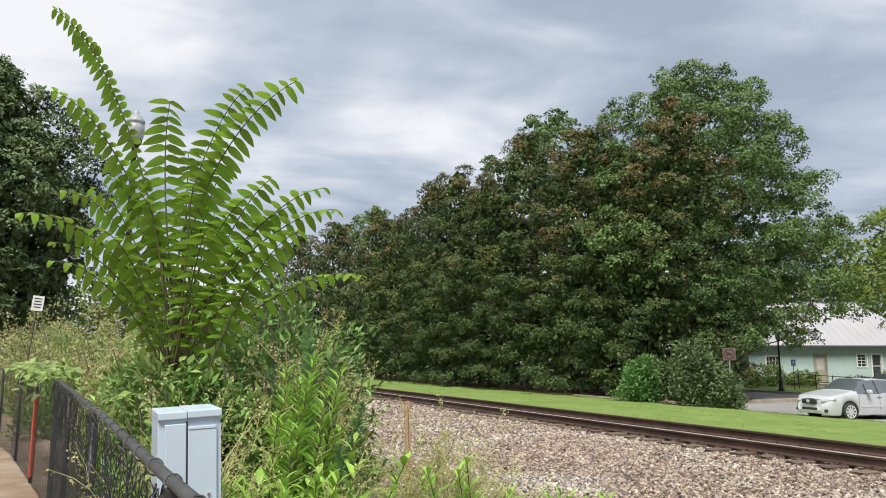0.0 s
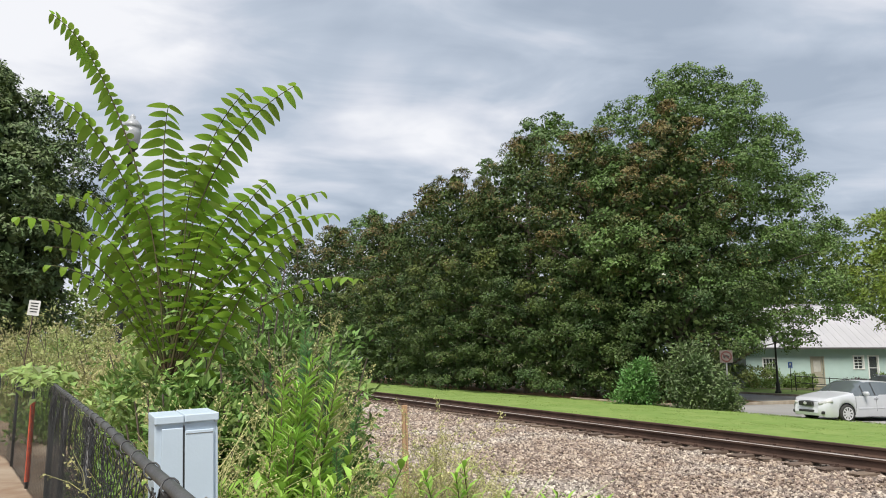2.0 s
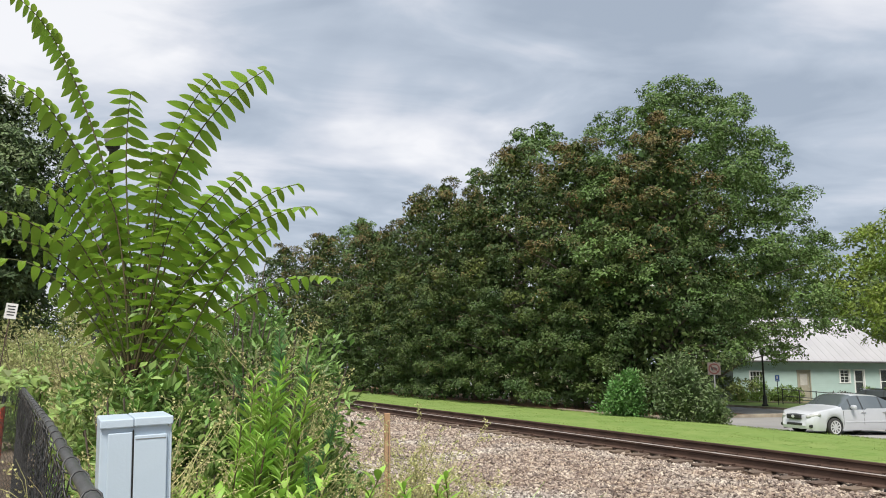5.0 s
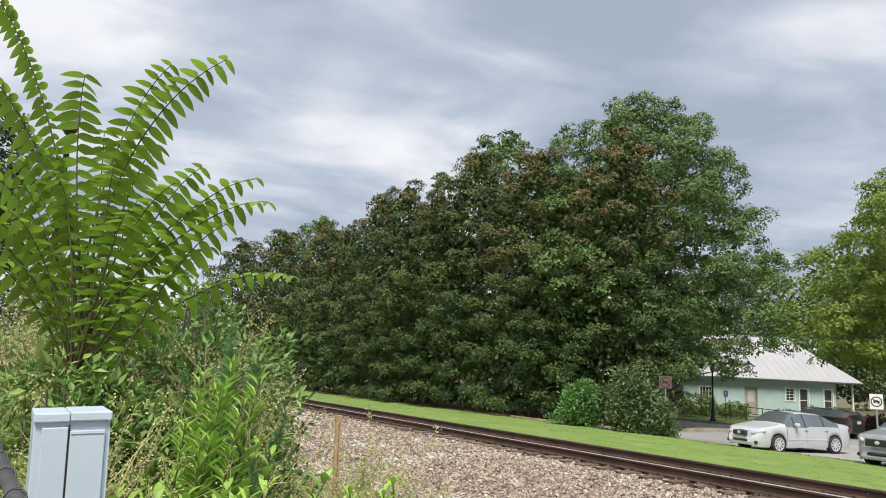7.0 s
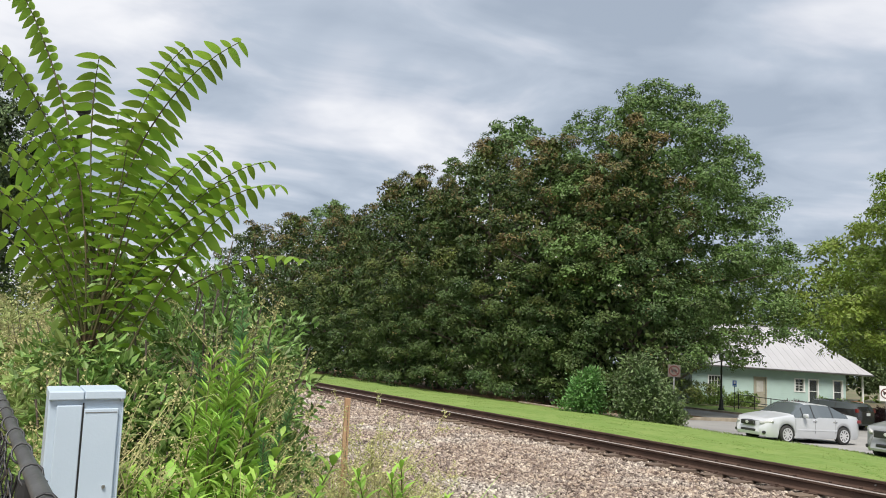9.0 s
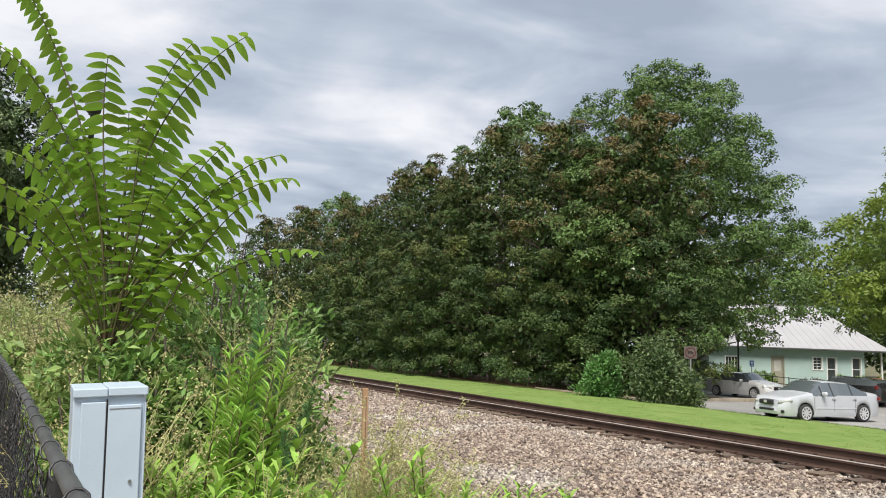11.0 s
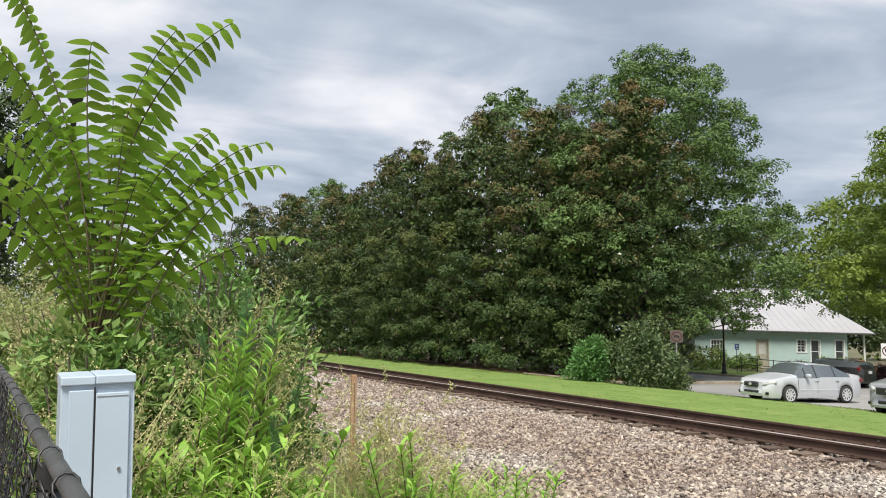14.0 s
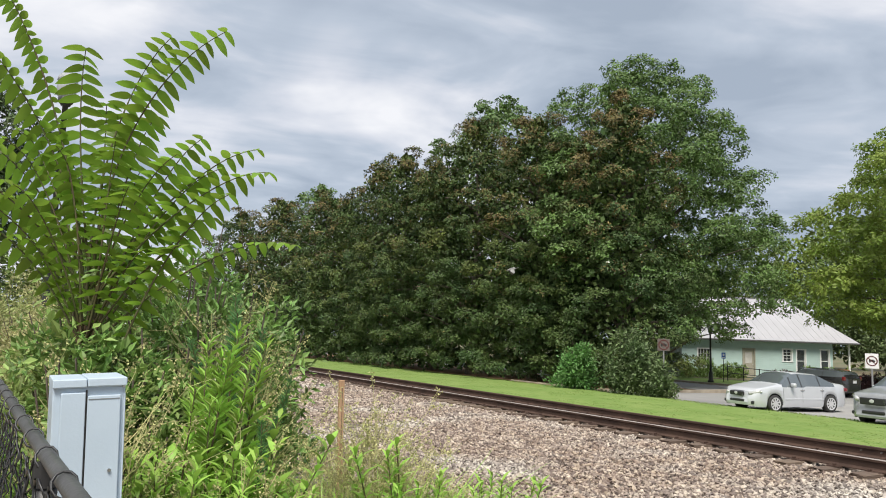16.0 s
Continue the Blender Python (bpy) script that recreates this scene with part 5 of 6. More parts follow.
def bezier(a, b, c, d, n):
    t = np.linspace(0, 1, n)[:, None]
    a, b, c, d = (np.array(q, float) for q in (a, b, c, d))
    return (1 - t) ** 3 * a + 3 * (1 - t) ** 2 * t * b + 3 * (1 - t) * t ** 2 * c + t ** 3 * d


FRONDS = []


def make_sapling():
    rng = random.Random(4)
    x0, y0 = -1.66, 4.5
    tree_ob = tagged(new("tree_of_heaven_sapling"), "bright green sapling with long feathery compound leaves", "sapling")
    stems = []
    for dx, dy, zt in ((0, 0, 1.62), (0.06, 0.05, 1.45), (-0.05, 0.03, 1.5), (0.14, -0.04, 1.2)):
        stems.append((bezier((x0 + dx * 2.4 + 0.03, y0 + dy, -0.3), (x0 + dx * 2, y0 + dy, 0.4), (x0 + dx * 1.3, y0 + dy, 0.9), (x0 + dx, y0 + dy, zt), 8), np.linspace(0.026, 0.016, 8)))
    v, f = tube_arrays(stems, 8)
    put("stem", fast_mesh("stem", v, f, [M["bark"]], smooth=True), tree_ob, "brown woody stems")
    meshes = [leaflet_mesh(ln, w) for ln, w in ((0.172, 0.070), (0.155, 0.064), (0.186, 0.073))]
    # tip x, depth and height; how far the middle bows sideways; leaflet size
    tall = [(-2.54, 4.45, 3.85, 0.11, 0.72), (-2.48, 4.42, 3.26, 0.07, 0.84), (-1.75, 4.40, 3.18, -0.06, 0.98), (-2.14, 4.55, 2.70, 0.0, 0.74), (-1.66, 4.55, 2.88, 0.02, 0.76),
            (-1.29, 4.55, 3.34, -0.12, 0.74), (-0.93, 4.46, 3.36, -0.20, 0.88), (-0.73, 4.55, 2.64, -0.04, 0.7), (-0.64, 4.44, 2.47, -0.02, 0.74), (-2.64, 4.42, 2.43, 0.06, 0.8), (-2.46, 4.6, 2.62, 0.05, 0.75)]
    low = [(-0.47, 4.50, 2.04, 0.0, 0.7), (-0.85, 4.30, 2.30, -0.05, 0.82), (-1.05, 4.25, 1.98, 0.0, 0.75), (-1.40, 4.2, 2.3, 0.0, 0.8), (-2.05, 4.2, 2.3, 0.05, 0.8), (-2.35, 4.3, 2.1, 0.05, 0.8),
           (-1.12, 4.65, 2.72, -0.05, 0.85), (-1.5, 4.7, 2.5, 0.0, 0.85), (-1.92, 4.7, 2.55, 0.02, 0.85), (-2.3, 4.7, 2.3, 0.05, 0.8), (-1.42, 4.65, 2.85, -0.05, 0.85), (-0.95, 4.5, 2.5, -0.06, 0.65), (-1.2, 4.4, 2.55, -0.06, 0.65),
           (-1.55, 4.35, 2.6, 0.0, 0.65), (-1.85, 4.35, 2.55, 0.03, 0.65), (-2.2, 4.45, 2.6, 0.05, 0.65), (-2.45, 4.5, 2.25, 0.05, 0.65), (-1.0, 4.6, 2.2, 0.0, 0.65), (-1.3, 4.3, 1.95, 0.0, 0.6), (-2.0, 4.3, 2.0, 0.0, 0.6)]
    for k, (tx, ty, tz, bow, size) in enumerate(tall + low):
        tip = np.array([tx, ty, tz])
        low_one = k >= len(tall)
        st = np.array([x0 + rng.uniform(-0.03, 0.03), y0 + rng.uniform(-0.03, 0.03), (1.32 if low_one else 1.58) + rng.uniform(-0.05, 0.05)])
        if k == len(tall) + 1:
            st = np.array([x0 + 0.2, y0 - 0.2, 1.1])
        hor = np.array([tip[0] - st[0], tip[1] - st[1], 0])
        ln = np.linalg.norm(tip - st)
        side = np.array([bow * 1.3, 0, 0.06 * ln + 0.12 * abs(hor[0])])
        pts = bezier(st, st + (tip - st) * 0.33 + side, st + (tip - st) * 0.70 + side, tip, 34)
        out = 1.0 if tip[0] > x0 - 0.1 else -1.0
        curl = np.clip((np.linspace(0, 1, 34) - 0.80) / 0.20, 0, 1) ** 2
        pts = pts + curl[:, None] * np.array([0.02 * out, -0.05, -0.03])
        v, f = tube_arrays([(pts, np.linspace(0.0085, 0.0025, 34))], 6)
        fr = put("frond", fast_mesh("frond", v, f, [M["rachis"]], smooth=True), tree_ob)
        first = 0.2
        if not low_one:
            FRONDS.append((fr, Vector(st), 1.0 if tx > -2.3 and tz > 2.68 else 0.3))
        pairs = int(ln * (1 - first) / (0.072 if k else 0.062))
        tang = unit(np.gradient(pts, axis=0))
        lateral0 = unit(np.cross(hor + np.array([1e-3, -0.9 * abs(hor[0]) - 0.45, 0]), np.array([0, 0, 1.0])))
        for i in range(pairs):
            q = first + (1 - first) * i / (pairs - 1)
            P, T = np.array([np.interp(q * 33, np.arange(34), pts[:, c]) for c in range(3)]), tang[min(int(q * 33), 33)]
            lat = unit(np.cross(T, np.cross(lateral0, T)))
            env = min(1.0, 0.74 + 1.4 * (1 - q)) * min(1.0, 0.50 + 1.0 * q) * size
            for sg in (-1, 1):
                ax = unit(lat * sg + T * (0.06 + 1.2 * max(0, q - 0.92)) + np.array([0, 0, -0.26]) + np.array([rng.uniform(-0.13, 0.13) for _ in range(3)]))
                nrm = np.cross(ax, T) * sg
                nrm = unit(nrm * -1.0 if nrm[2] < 0 else nrm) * 0.85 + np.array([0, -0.25, 0.55]) + np.array([rng.uniform(-0.2, 0.2) for _ in range(3)])
                yv = unit(np.cross(nrm, ax))
                zv = np.cross(ax, yv)
                mt = Matrix(((ax[0], yv[0], zv[0], P[0]), (ax[1], yv[1], zv[1], P[1]), (ax[2], yv[2], zv[2], P[2]), (0, 0, 0, 1)))
                put("leaflet", meshes[rng.randrange(3)], fr, m=mt @ Matrix.Scale(env * rng.uniform(0.86, 1.1), 4))


def plume_weed(h, seed, material, leaf_len=0.11, leaf_w=0.012, n=170, spread=0.0):
    """A tall stalk clad in narrow leaves."""
    rng = np.random.default_rng(seed)
    top = new("tall_weed")
    t = np.linspace(0, 1, 8)
    bend = rng.normal(size=2) * 0.10 * h
    stem = np.stack([bend[0] * t ** 2, bend[1] * t ** 2, h * t - 0.05], -1)
    v, f = tube_arrays([(stem, 0.008 * (1 - 0.75 * t) + 0.001)], 6)
    put("stem", fast_mesh("stem", v, f, [M["rachis"]], smooth=True), top)
    q = rng.uniform(0.12, 1.0, n)
    c = np.stack([np.interp(q, t, stem[:, i]) for i in range(3)], -1)
    a = np.arange(n) * 2.399 + rng.random(n)
    d = np.stack([np.cos(a), np.sin(a), 0.55 + 0.9 * q], -1)
    ln = leaf_len * (1.25 - 0.75 * q) * rng.uniform(0.7, 1.25, n)
    v, f = leaf_arrays(c, d, np.tile([0, 0, 1.0], (n, 1)), ln, ln * leaf_w / leaf_len, 0.15, 0.25)
    put("leaves", fast_mesh("leaves", v, f, [material]), top)
    return top


def broad_weed(h, seed, material, leaf=0.16, n=46, wide=0.34):
    """A leafy weed with lance-shaped leaves in whorls."""
    rng = np.random.default_rng(seed)
    top = new("leafy_weed")
    paths, cs, ds, ls = [], [], [], []
    for _ in range(3):
        t = np.linspace(0, 1, 6)
        b = rng.normal(size=2) * 0.16 * h
        st = np.stack([b[0] * t, b[1] * t, h * rng.uniform(0.75, 1.0) * t - 0.04], -1)
        paths.append((st, 0.007 * (1 - 0.6 * t)))
        m = n // 3
        q = np.linspace(0.15, 1.0, m)
        a = np.arange(m) * 2.4 + rng.random(m) * 0.8
        cs.append(np.stack([np.interp(q, t, st[:, i]) for i in range(3)], -1))
        ds.append(np.stack([np.cos(a), np.sin(a), 0.25 + 1.1 * q ** 3], -1))
        ls.append(leaf * (1.15 - 0.55 * q) * rng.uniform(0.75, 1.2, m))
    v, f = tube_arrays(paths, 6)
    put("stem", fast_mesh("stem", v, f, [M["rachis"]], smooth=True), top)
    c, d, ln = np.concatenate(cs), unit(np.concatenate(ds)), np.concatenate(ls)
    # each leaf in two halves bent at the middle, so that it arches
    side = unit(np.cross(d, np.array([0, 0, 1.0])))
    nor = np.cross(side, d)
    V, Fc = [], []
    prof = [(0.0, 0.10, 0.0), (0.25, 0.75, 0.03), (0.5, 1.0, 0.0), (0.75, 0.65, -0.10), (1.0, 0.03, -0.26)]
    for tt, ww, zz in prof:
        m = c + d * (ln * tt)[:, None] + nor * (ln * zz)[:, None]
        w = (ln * wide * ww / 2)[:, None]
        V.append(np.stack([m + side * w + nor * w * 0.3, m, m - side * w + nor * w * 0.3], 1))
    V = np.stack(V, 1)
    k = len(c)
    base = np.arange(k)[:, None] * 15
    fs = []
    for i in range(4):
        a = i * 3
        fs += [np.array([a, a + 3, a + 4, a + 1]), np.array([a + 1, a + 4, a + 5, a + 2])]
    Fc = np.concatenate([base + q[None] for q in fs])
    put("leaves", fast_mesh("leaves", V.reshape(-1, 3), Fc, [material], smooth=True), top)
    return top


def dry_weed(h, seed, n_br=16, seeds=260, spread=0.5):
    """A dried branching stalk with tiny seed heads."""
    rng = np.random.default_rng(seed)
    top = new("dry_weed")
    paths, ends = [], []
    t = np.linspace(0, 1, 6)
    st = np.stack([rng.normal() * 0.06 * t, rng.normal() * 0.06 * t, h * t - 0.05], -1)
    paths.append((st, 0.0026 * (1 - 0.7 * t) + 0.0006))
    for _ in range(n_br):
        q = rng.uniform(0.3, 0.98)
        o = np.array([np.interp(q, t, st[:, i]) for i in range(3)])
        a, ln = rng.random() * 6.283, spread * h * (1.1 - 0.75 * q) * rng.uniform(0.6, 1.1)
        tt = np.linspace(0, 1, 4)
        br = o + np.stack([np.cos(a) * ln * tt * 0.75, np.sin(a) * ln * tt * 0.75, ln * (0.6 * tt + 0.25 * tt ** 2)], -1)
        paths.append((br, 0.0013 * (1 - 0.6 * tt) + 0.0004))
        for _ in range(4):
            o2 = br[rng.integers(1, 4)]
            dv = unit(rng.normal(size=3) + np.array([np.cos(a), np.sin(a), 0.9])) * ln * 0.35
            tw = np.stack([o2, o2 + dv * 0.5 + 0.005, o2 + dv])
            paths.append((tw, np.array([0.0009, 0.0007, 0.0005])))
            ends.append(tw)
    v, f = tube_arrays(paths, 3)
    put("stalk", fast_mesh("stalk", v, f, [M["straw"]]), top)
    E = np.stack(ends)
    k = rng.integers(0, len(E), seeds)
    u = rng.random((seeds, 1))
    c = E[k, 0] * (1 - u) + E[k, 2] * u + rng.normal(size=(seeds, 3)) * 0.006
    v, f = leaf_arrays(c, rng.normal(size=(seeds, 3)), rng.normal(size=(seeds, 3)), rng.uniform(0.006, 0.013, seeds), rng.uniform(0.005, 0.009, seeds), 0.3)
    tagged(put("seed_head", fast_mesh("seed_head", v, f, [M["straw"]]), top, "pale tan seed heads"), kind="stuff")
    return top


def grass_tuft(h, seed, n=120):
    rng = np.random.default_rng(seed)
    top = new("grass_tuft")
    a, r = rng.random(n) * 6.283, 0.16 * np.sqrt(rng.random(n))
    c = np.stack([r * np.cos(a), r * np.sin(a), np.full(n, -0.03)], -1)
    hh = h * rng.uniform(0.45, 1.1, n)
    out = np.stack([np.cos(a), np.sin(a), 0 * a], -1) + rng.normal(size=(n, 3)) * 0.5
    out[:, 2] = 0
    side = unit(np.cross(out + 1e-6, np.array([0, 0, 1.0])))
    V = []
    for tt, w in ((0, 1), (0.4, 0.9), (0.75, 0.6), (1.0, 0.06)):
        m = c + out * (hh * 0.42 * tt ** 2)[:, None] + np.array([0, 0, 1.0]) * (hh * (tt - 0.22 * tt ** 3))[:, None]
        V.append(np.stack([m - side * 0.0042 * w, m + side * 0.0042 * w], 1))
    V = np.stack(V, 1)
    base = np.arange(n)[:, None] * 8
    Fc = np.concatenate([base + np.array([[i, i + 1, i + 3, i + 2]]) for i in (0, 2, 4)])
    put("tuft", fast_mesh("tuft", V.reshape(-1, 3), Fc, [M["weed"]]), top)
    return top


def scatter(protos, label, category, spots, rng, kind_group):
    """The first spots take the prototypes themselves, the rest take copies."""
    for i, (s, p, sc) in enumerate(spots):
        src = protos[i % len(protos)]
        m = Matrix.Translation(sp(s, p, float(ground_z(p)) - 0.01)) @ Matrix.Rotation(rng.uniform(0, 6.283), 4, "Z") @ Matrix.Rotation(rng.gauss(0, 0.06), 4, "X")
        if i < len(protos):
            ob = src
            ob.matrix_basis = m
        else:
            ob = copy_thing(src, m)
        ob.scale = (sc, sc, sc)
        tagged(ob, label, category, kind_group)


def w2sp(x, y):
    v = Vector((x, y, 0))
    return v.dot(U), v.dot(NRM)


def make_weeds():
    rng = random.Random(12)
    # thicket behind the fence: shrubs and vines of small leaves
    spots = [(-2.05, 5.2, 1.1, 2.3), (-1.4, 5.5, 1.2, 2.75), (-0.98, 5.3, 0.9, 2.45), (-2.5, 6.4, 1.4, 2.8), (-1.7, 6.8, 1.5, 3.0), (-0.95, 6.4, 1.1, 2.3), (-3.2, 8.6, 1.7, 2.5), (-2.2, 8.8, 1.6, 2.5),
             (-1.2, 8.4, 1.2, 1.8), (-4.4, 11.6, 2.0, 2.2), (-3.0, 12.0, 2.0, 2.0), (-1.55, 4.15, 0.8, 1.35), (-1.1, 4.2, 0.8, 1.45), (-6.0, 15.6, 2.4, 2.3), (-4.6, 16.2, 2.2, 2.0), (-8.0, 20.2, 3.0, 2.4), (-6.4, 20.8, 2.8, 2.2),
             (-1.85, 4.6, 0.9, 1.5), (-11, 27, 4.0, 2.8), (-8.6, 27.5, 3.5, 2.4), (-1.3, 3.6, 0.7, 1.15), (-1.65, 4.0, 0.8, 1.75), (-1.95, 4.3, 0.9, 1.95), (-2.3, 5.0, 1.0, 2.15), (-1.35, 4.1, 0.8, 1.8), (-1.1, 4.35, 0.8, 1.95), (-1.62, 4.12, 0.7, 1.85), (-1.85, 4.2, 0.7, 1.9), (-1.45, 4.25, 0.7, 1.85),
             (-9.4, 19.2, 2.2, 2.3), (-12.0, 24.0, 3.2, 2.6), (-15.0, 29.0, 3.6, 2.8), (-18.0, 34.0, 4.0, 3.0), (-8.4, 17.2, 2.0, 2.0)]
    for i, (x, y, w, h) in enumerate(spots):
        s, p = w2sp(x, y)
        p = max(p, float(fence_p(s)) + 0.12 + w * 0.5)
        q = sp(s, p)
        near = y < 7
        bush("thicket_shrub", "tangled green thicket shrub beside the fence", q.x, q.y, float(ground_z(p)) - 0.02, w, w * 0.8, h, int(80 * w) if near else 80, 62 if near else 40, 0.082 if near else 0.13,
             (M["bush_leaf"], M["weed_dark"], M["weed_dark"])[i % 3], 200 + i, "shrub", cr=0.2 if near else 0.4)

    for i, (x, y, w, h) in enumerate(((-9.6, 19.8, 2.6, 3.1), (-8.2, 18.0, 2.2, 2.8), (-11.0, 21.5, 3.0, 3.2), (-12.6, 23.5, 3.2, 3.4), (-7.2, 16.6, 2.0, 2.6), (-6.0, 14.6, 1.8, 2.4), (-5.0, 12.6, 1.6, 2.3), (-4.0, 10.4, 1.4, 2.2), (-14.5, 27.0, 3.6, 3.6))):
        s, p = w2sp(x, y)
        q = sp(s, max(p, float(fence_p(s)) + 0.1 + w * 0.5))
        bush("field_weeds", "tall pale green and straw-coloured weeds beyond the fence", q.x, q.y, -0.42, w, w * 0.8, h, 130, 60, 0.10, M["field_weed"], 460 + i, "weeds", cr=0.3, loose=0.3, flat=1.3)

    def placed(rows):
        out = []
        for x, y, k in rows:
            s, p = w2sp(x, y)
            out.append((s, max(p, float(fence_p(s)) + 0.3), k))
        return out
    plumes = [plume_weed(1.6, 301 + i, M["weed_blue"], 0.085, 0.008, 700) for i in range(3)]
    scatter(plumes, "tall feathery weed with narrow blue-green leaves", "weed", placed((
        (-0.74, 4.2, 1.28), (-0.72, 4.24, 1.22), (-0.62, 4.15, 1.05), (-0.66, 4.3, 1.12), (-0.47, 3.65, 0.86), (-0.70, 4.45, 1.16), (-0.60, 4.35, 0.98))), rng, "tall weeds")
    yellow = [plume_weed(1.5, 311 + i, M["weed"], 0.15, 0.024, 190) for i in range(2)]
    scatter(yellow, "upright yellow-green weed with long leaves", "weed", placed((
        (-0.77, 3.62, 1.17), (-0.70, 3.70, 1.12), (-0.82, 3.85, 1.15), (-0.64, 3.5, 0.98), (-0.74, 3.9, 1.24), (-0.68, 3.82, 1.2), (-0.78, 3.72, 1.2), (-0.86, 3.6, 1.05))), rng, "tall weeds")
    broad = [broad_weed(1.25, 321 + i, M["weed"], 0.155, 190, 0.24) for i in range(3)]
    scatter(broad, "leafy green weed with lance-shaped leaves", "weed", placed((
        (-0.76, 3.1, 1.05), (-0.64, 3.2, 1.0), (-0.50, 3.3, 0.92), (-0.74, 3.4, 1.05), (-0.86, 2.95, 0.95), (0.35, 3.8, 1.02), (0.33, 3.86, 0.96), (0.40, 3.82, 0.92), (0.66, 4.05, 0.80), (0.72, 4.1, 0.84),
        (-0.55, 3.05, 0.9), (-0.92, 3.3, 1.02), (-0.40, 3.3, 0.82), (-1.05, 3.6, 1.05), (-0.15, 3.6, 0.84), (0.05, 3.7, 0.80), (-0.28, 3.5, 0.9), (0.55, 4.0, 0.80), (-0.70, 2.9, 1.0), (-0.62, 2.85, 0.95), (-0.50, 2.95, 0.95), (-0.80, 3.0, 1.1), (-0.44, 3.05, 0.9), (-0.36, 3.2, 0.9), (-0.58, 3.35, 1.08), (-0.22, 3.35, 0.86), (0.15, 3.5, 0.84), (0.0, 3.45, 0.84), (0.46, 3.7, 0.86), (0.75, 3.95, 0.84), (0.62, 3.85, 0.86), (0.85, 4.05, 0.8))), rng, "leafy weeds")
    big = [broad_weed(1.2, 361 + i, M["weed"], 0.125, 135, 0.40) for i in range(2)]
    scatter(big, "green weed with broad pointed leaves", "weed", placed((
        (-0.70, 3.0, 0.98), (-0.58, 2.95, 0.92), (-0.82, 2.9, 1.0), (-0.64, 3.1, 1.05), (-0.95, 3.1, 1.1), (-0.50, 3.15, 0.98), (-0.42, 3.35, 0.9), (-0.78, 3.25, 1.12), (-0.62, 3.35, 1.12), (-0.86, 3.2, 1.2), (-0.95, 3.45, 1.22), (-0.76, 3.4, 1.25), (-0.62, 3.42, 1.22), (-0.52, 3.45, 1.15), (-0.66, 3.12, 1.2), (-0.80, 3.05, 1.18), (-0.56, 3.25, 1.16), (-0.70, 3.55, 1.3), (-0.46, 3.2, 1.0), (-0.60, 3.6, 1.25))), rng, "leafy weeds")
    for i, (x, y, w, h) in enumerate(((-0.82, 4.75, 0.5, 2.3), (-0.98, 4.9, 0.55, 2.2), (-0.80, 4.5, 0.4, 1.9), (-1.15, 3.35, 0.45, 1.5))):
        bush("mugwort", "fine-leaved grey-green weed in the thicket", x, y, -0.34, w, w, h, 150, 46, 0.036, M["sage_weed"], 440 + i, "weed", cr=0.085, loose=0.15, flat=1.2)
    dry = [dry_weed(1.0, 331 + i, 28, 1200) for i in range(4)]
    spots = [(-0.10, 3.9, 1.25), (-0.02, 3.8, 1.3), (0.05, 3.75, 1.25), (-0.14, 4.2, 1.1), (0.0, 4.4, 1.1), (0.12, 4.3, 1.15), (0.20, 3.8, 1.2), (0.28, 4.0, 1.1), (0.45, 4.2, 0.95), (0.10, 3.9, 1.42), (0.16, 3.95, 1.3), (0.02, 4.0, 1.28), (-0.06, 4.1, 1.15), (0.24, 4.1, 1.15), (0.06, 4.2, 1.2), (-0.50, 3.1, 1.32), (-0.52, 4.3, 1.5), (-0.60, 4.45, 1.6),
             (-0.66, 4.7, 1.9), (-0.86, 4.7, 2.0), (-1.08, 3.25, 1.48), (-1.08, 3.12, 1.6),
             (0.5, 3.9, 0.95), (0.66, 4.0, 0.9), (0.8, 4.1, 0.85), (0.95, 4.2, 0.78), (-2.9, 7.8, 2.1), (-3.7, 9.6, 2.2), (-5.0, 12.2, 2.3), (-5.6, 13.6, 2.4), (-6.8, 16.5, 2.7), (-1.0, 3.1, 1.56), (-1.12, 3.3, 1.55)]
    scatter(dry, "dry tan weed stalk with fine seed heads", "weed", placed(spots), rng, "dry weeds")
    tufts = [grass_tuft(0.8, 341 + i, 150) for i in range(3)]
    spots = [(rng.uniform(-0.5, 0.3), rng.uniform(3.3, 3.85), rng.uniform(1.3, 1.75)) for _ in range(26)] + [(-0.35, 3.6, 1.5), (-0.22, 3.65, 1.5), (-0.1, 3.65, 1.2), (0.02, 3.7, 1.2), (0.14, 3.7, 1.2), (0.42, 3.8, 1.15), (0.55, 3.95, 1.1), (-0.45, 3.5, 1.3), (0.72, 4.1, 1.0), (0.3, 3.7, 1.3), (0.1, 3.6, 1.3), (-0.15, 3.55, 1.3), (-0.05, 3.5, 1.35), (0.2, 3.55, 1.3)]
    for _ in range(90):
        x, y = rng.uniform(-0.9, 1.2), rng.uniform(3.2, 6.0)
        if y > 4.6 - 0.8 * x:
            continue
        spots.append((x, y, rng.uniform(0.6, 1.0)))
    scatter(tufts, "tuft of long green grass", "grass", placed(spots), rng, "grass tufts")
    small = [broad_weed(0.75, 351 + i, M["weed"] if i else M["weed_dark"], 0.12, 100, 0.22) for i in range(3)]
    spots = [(rng.uniform(-2.4, 0.9), rng.uniform(3.3, 5.6), rng.uniform(0.8, 1.4)) for _ in range(80)]
    spots = [(x, y, min(k, 0.95) if x > -0.4 else k) for x, y, k in spots if y < 4.5 - 0.9 * x]
    scatter(small, "low green weed with narrow leaves", "weed", placed(spots), rng, "low weeds")
    # vine over the far part of the fence
    r2 = np.random.default_rng(8)
    top = tagged(new("vine"), "green vine draped over the fence's top rail", "vine")
    s = r2.uniform(9.6, 15.5, 320)
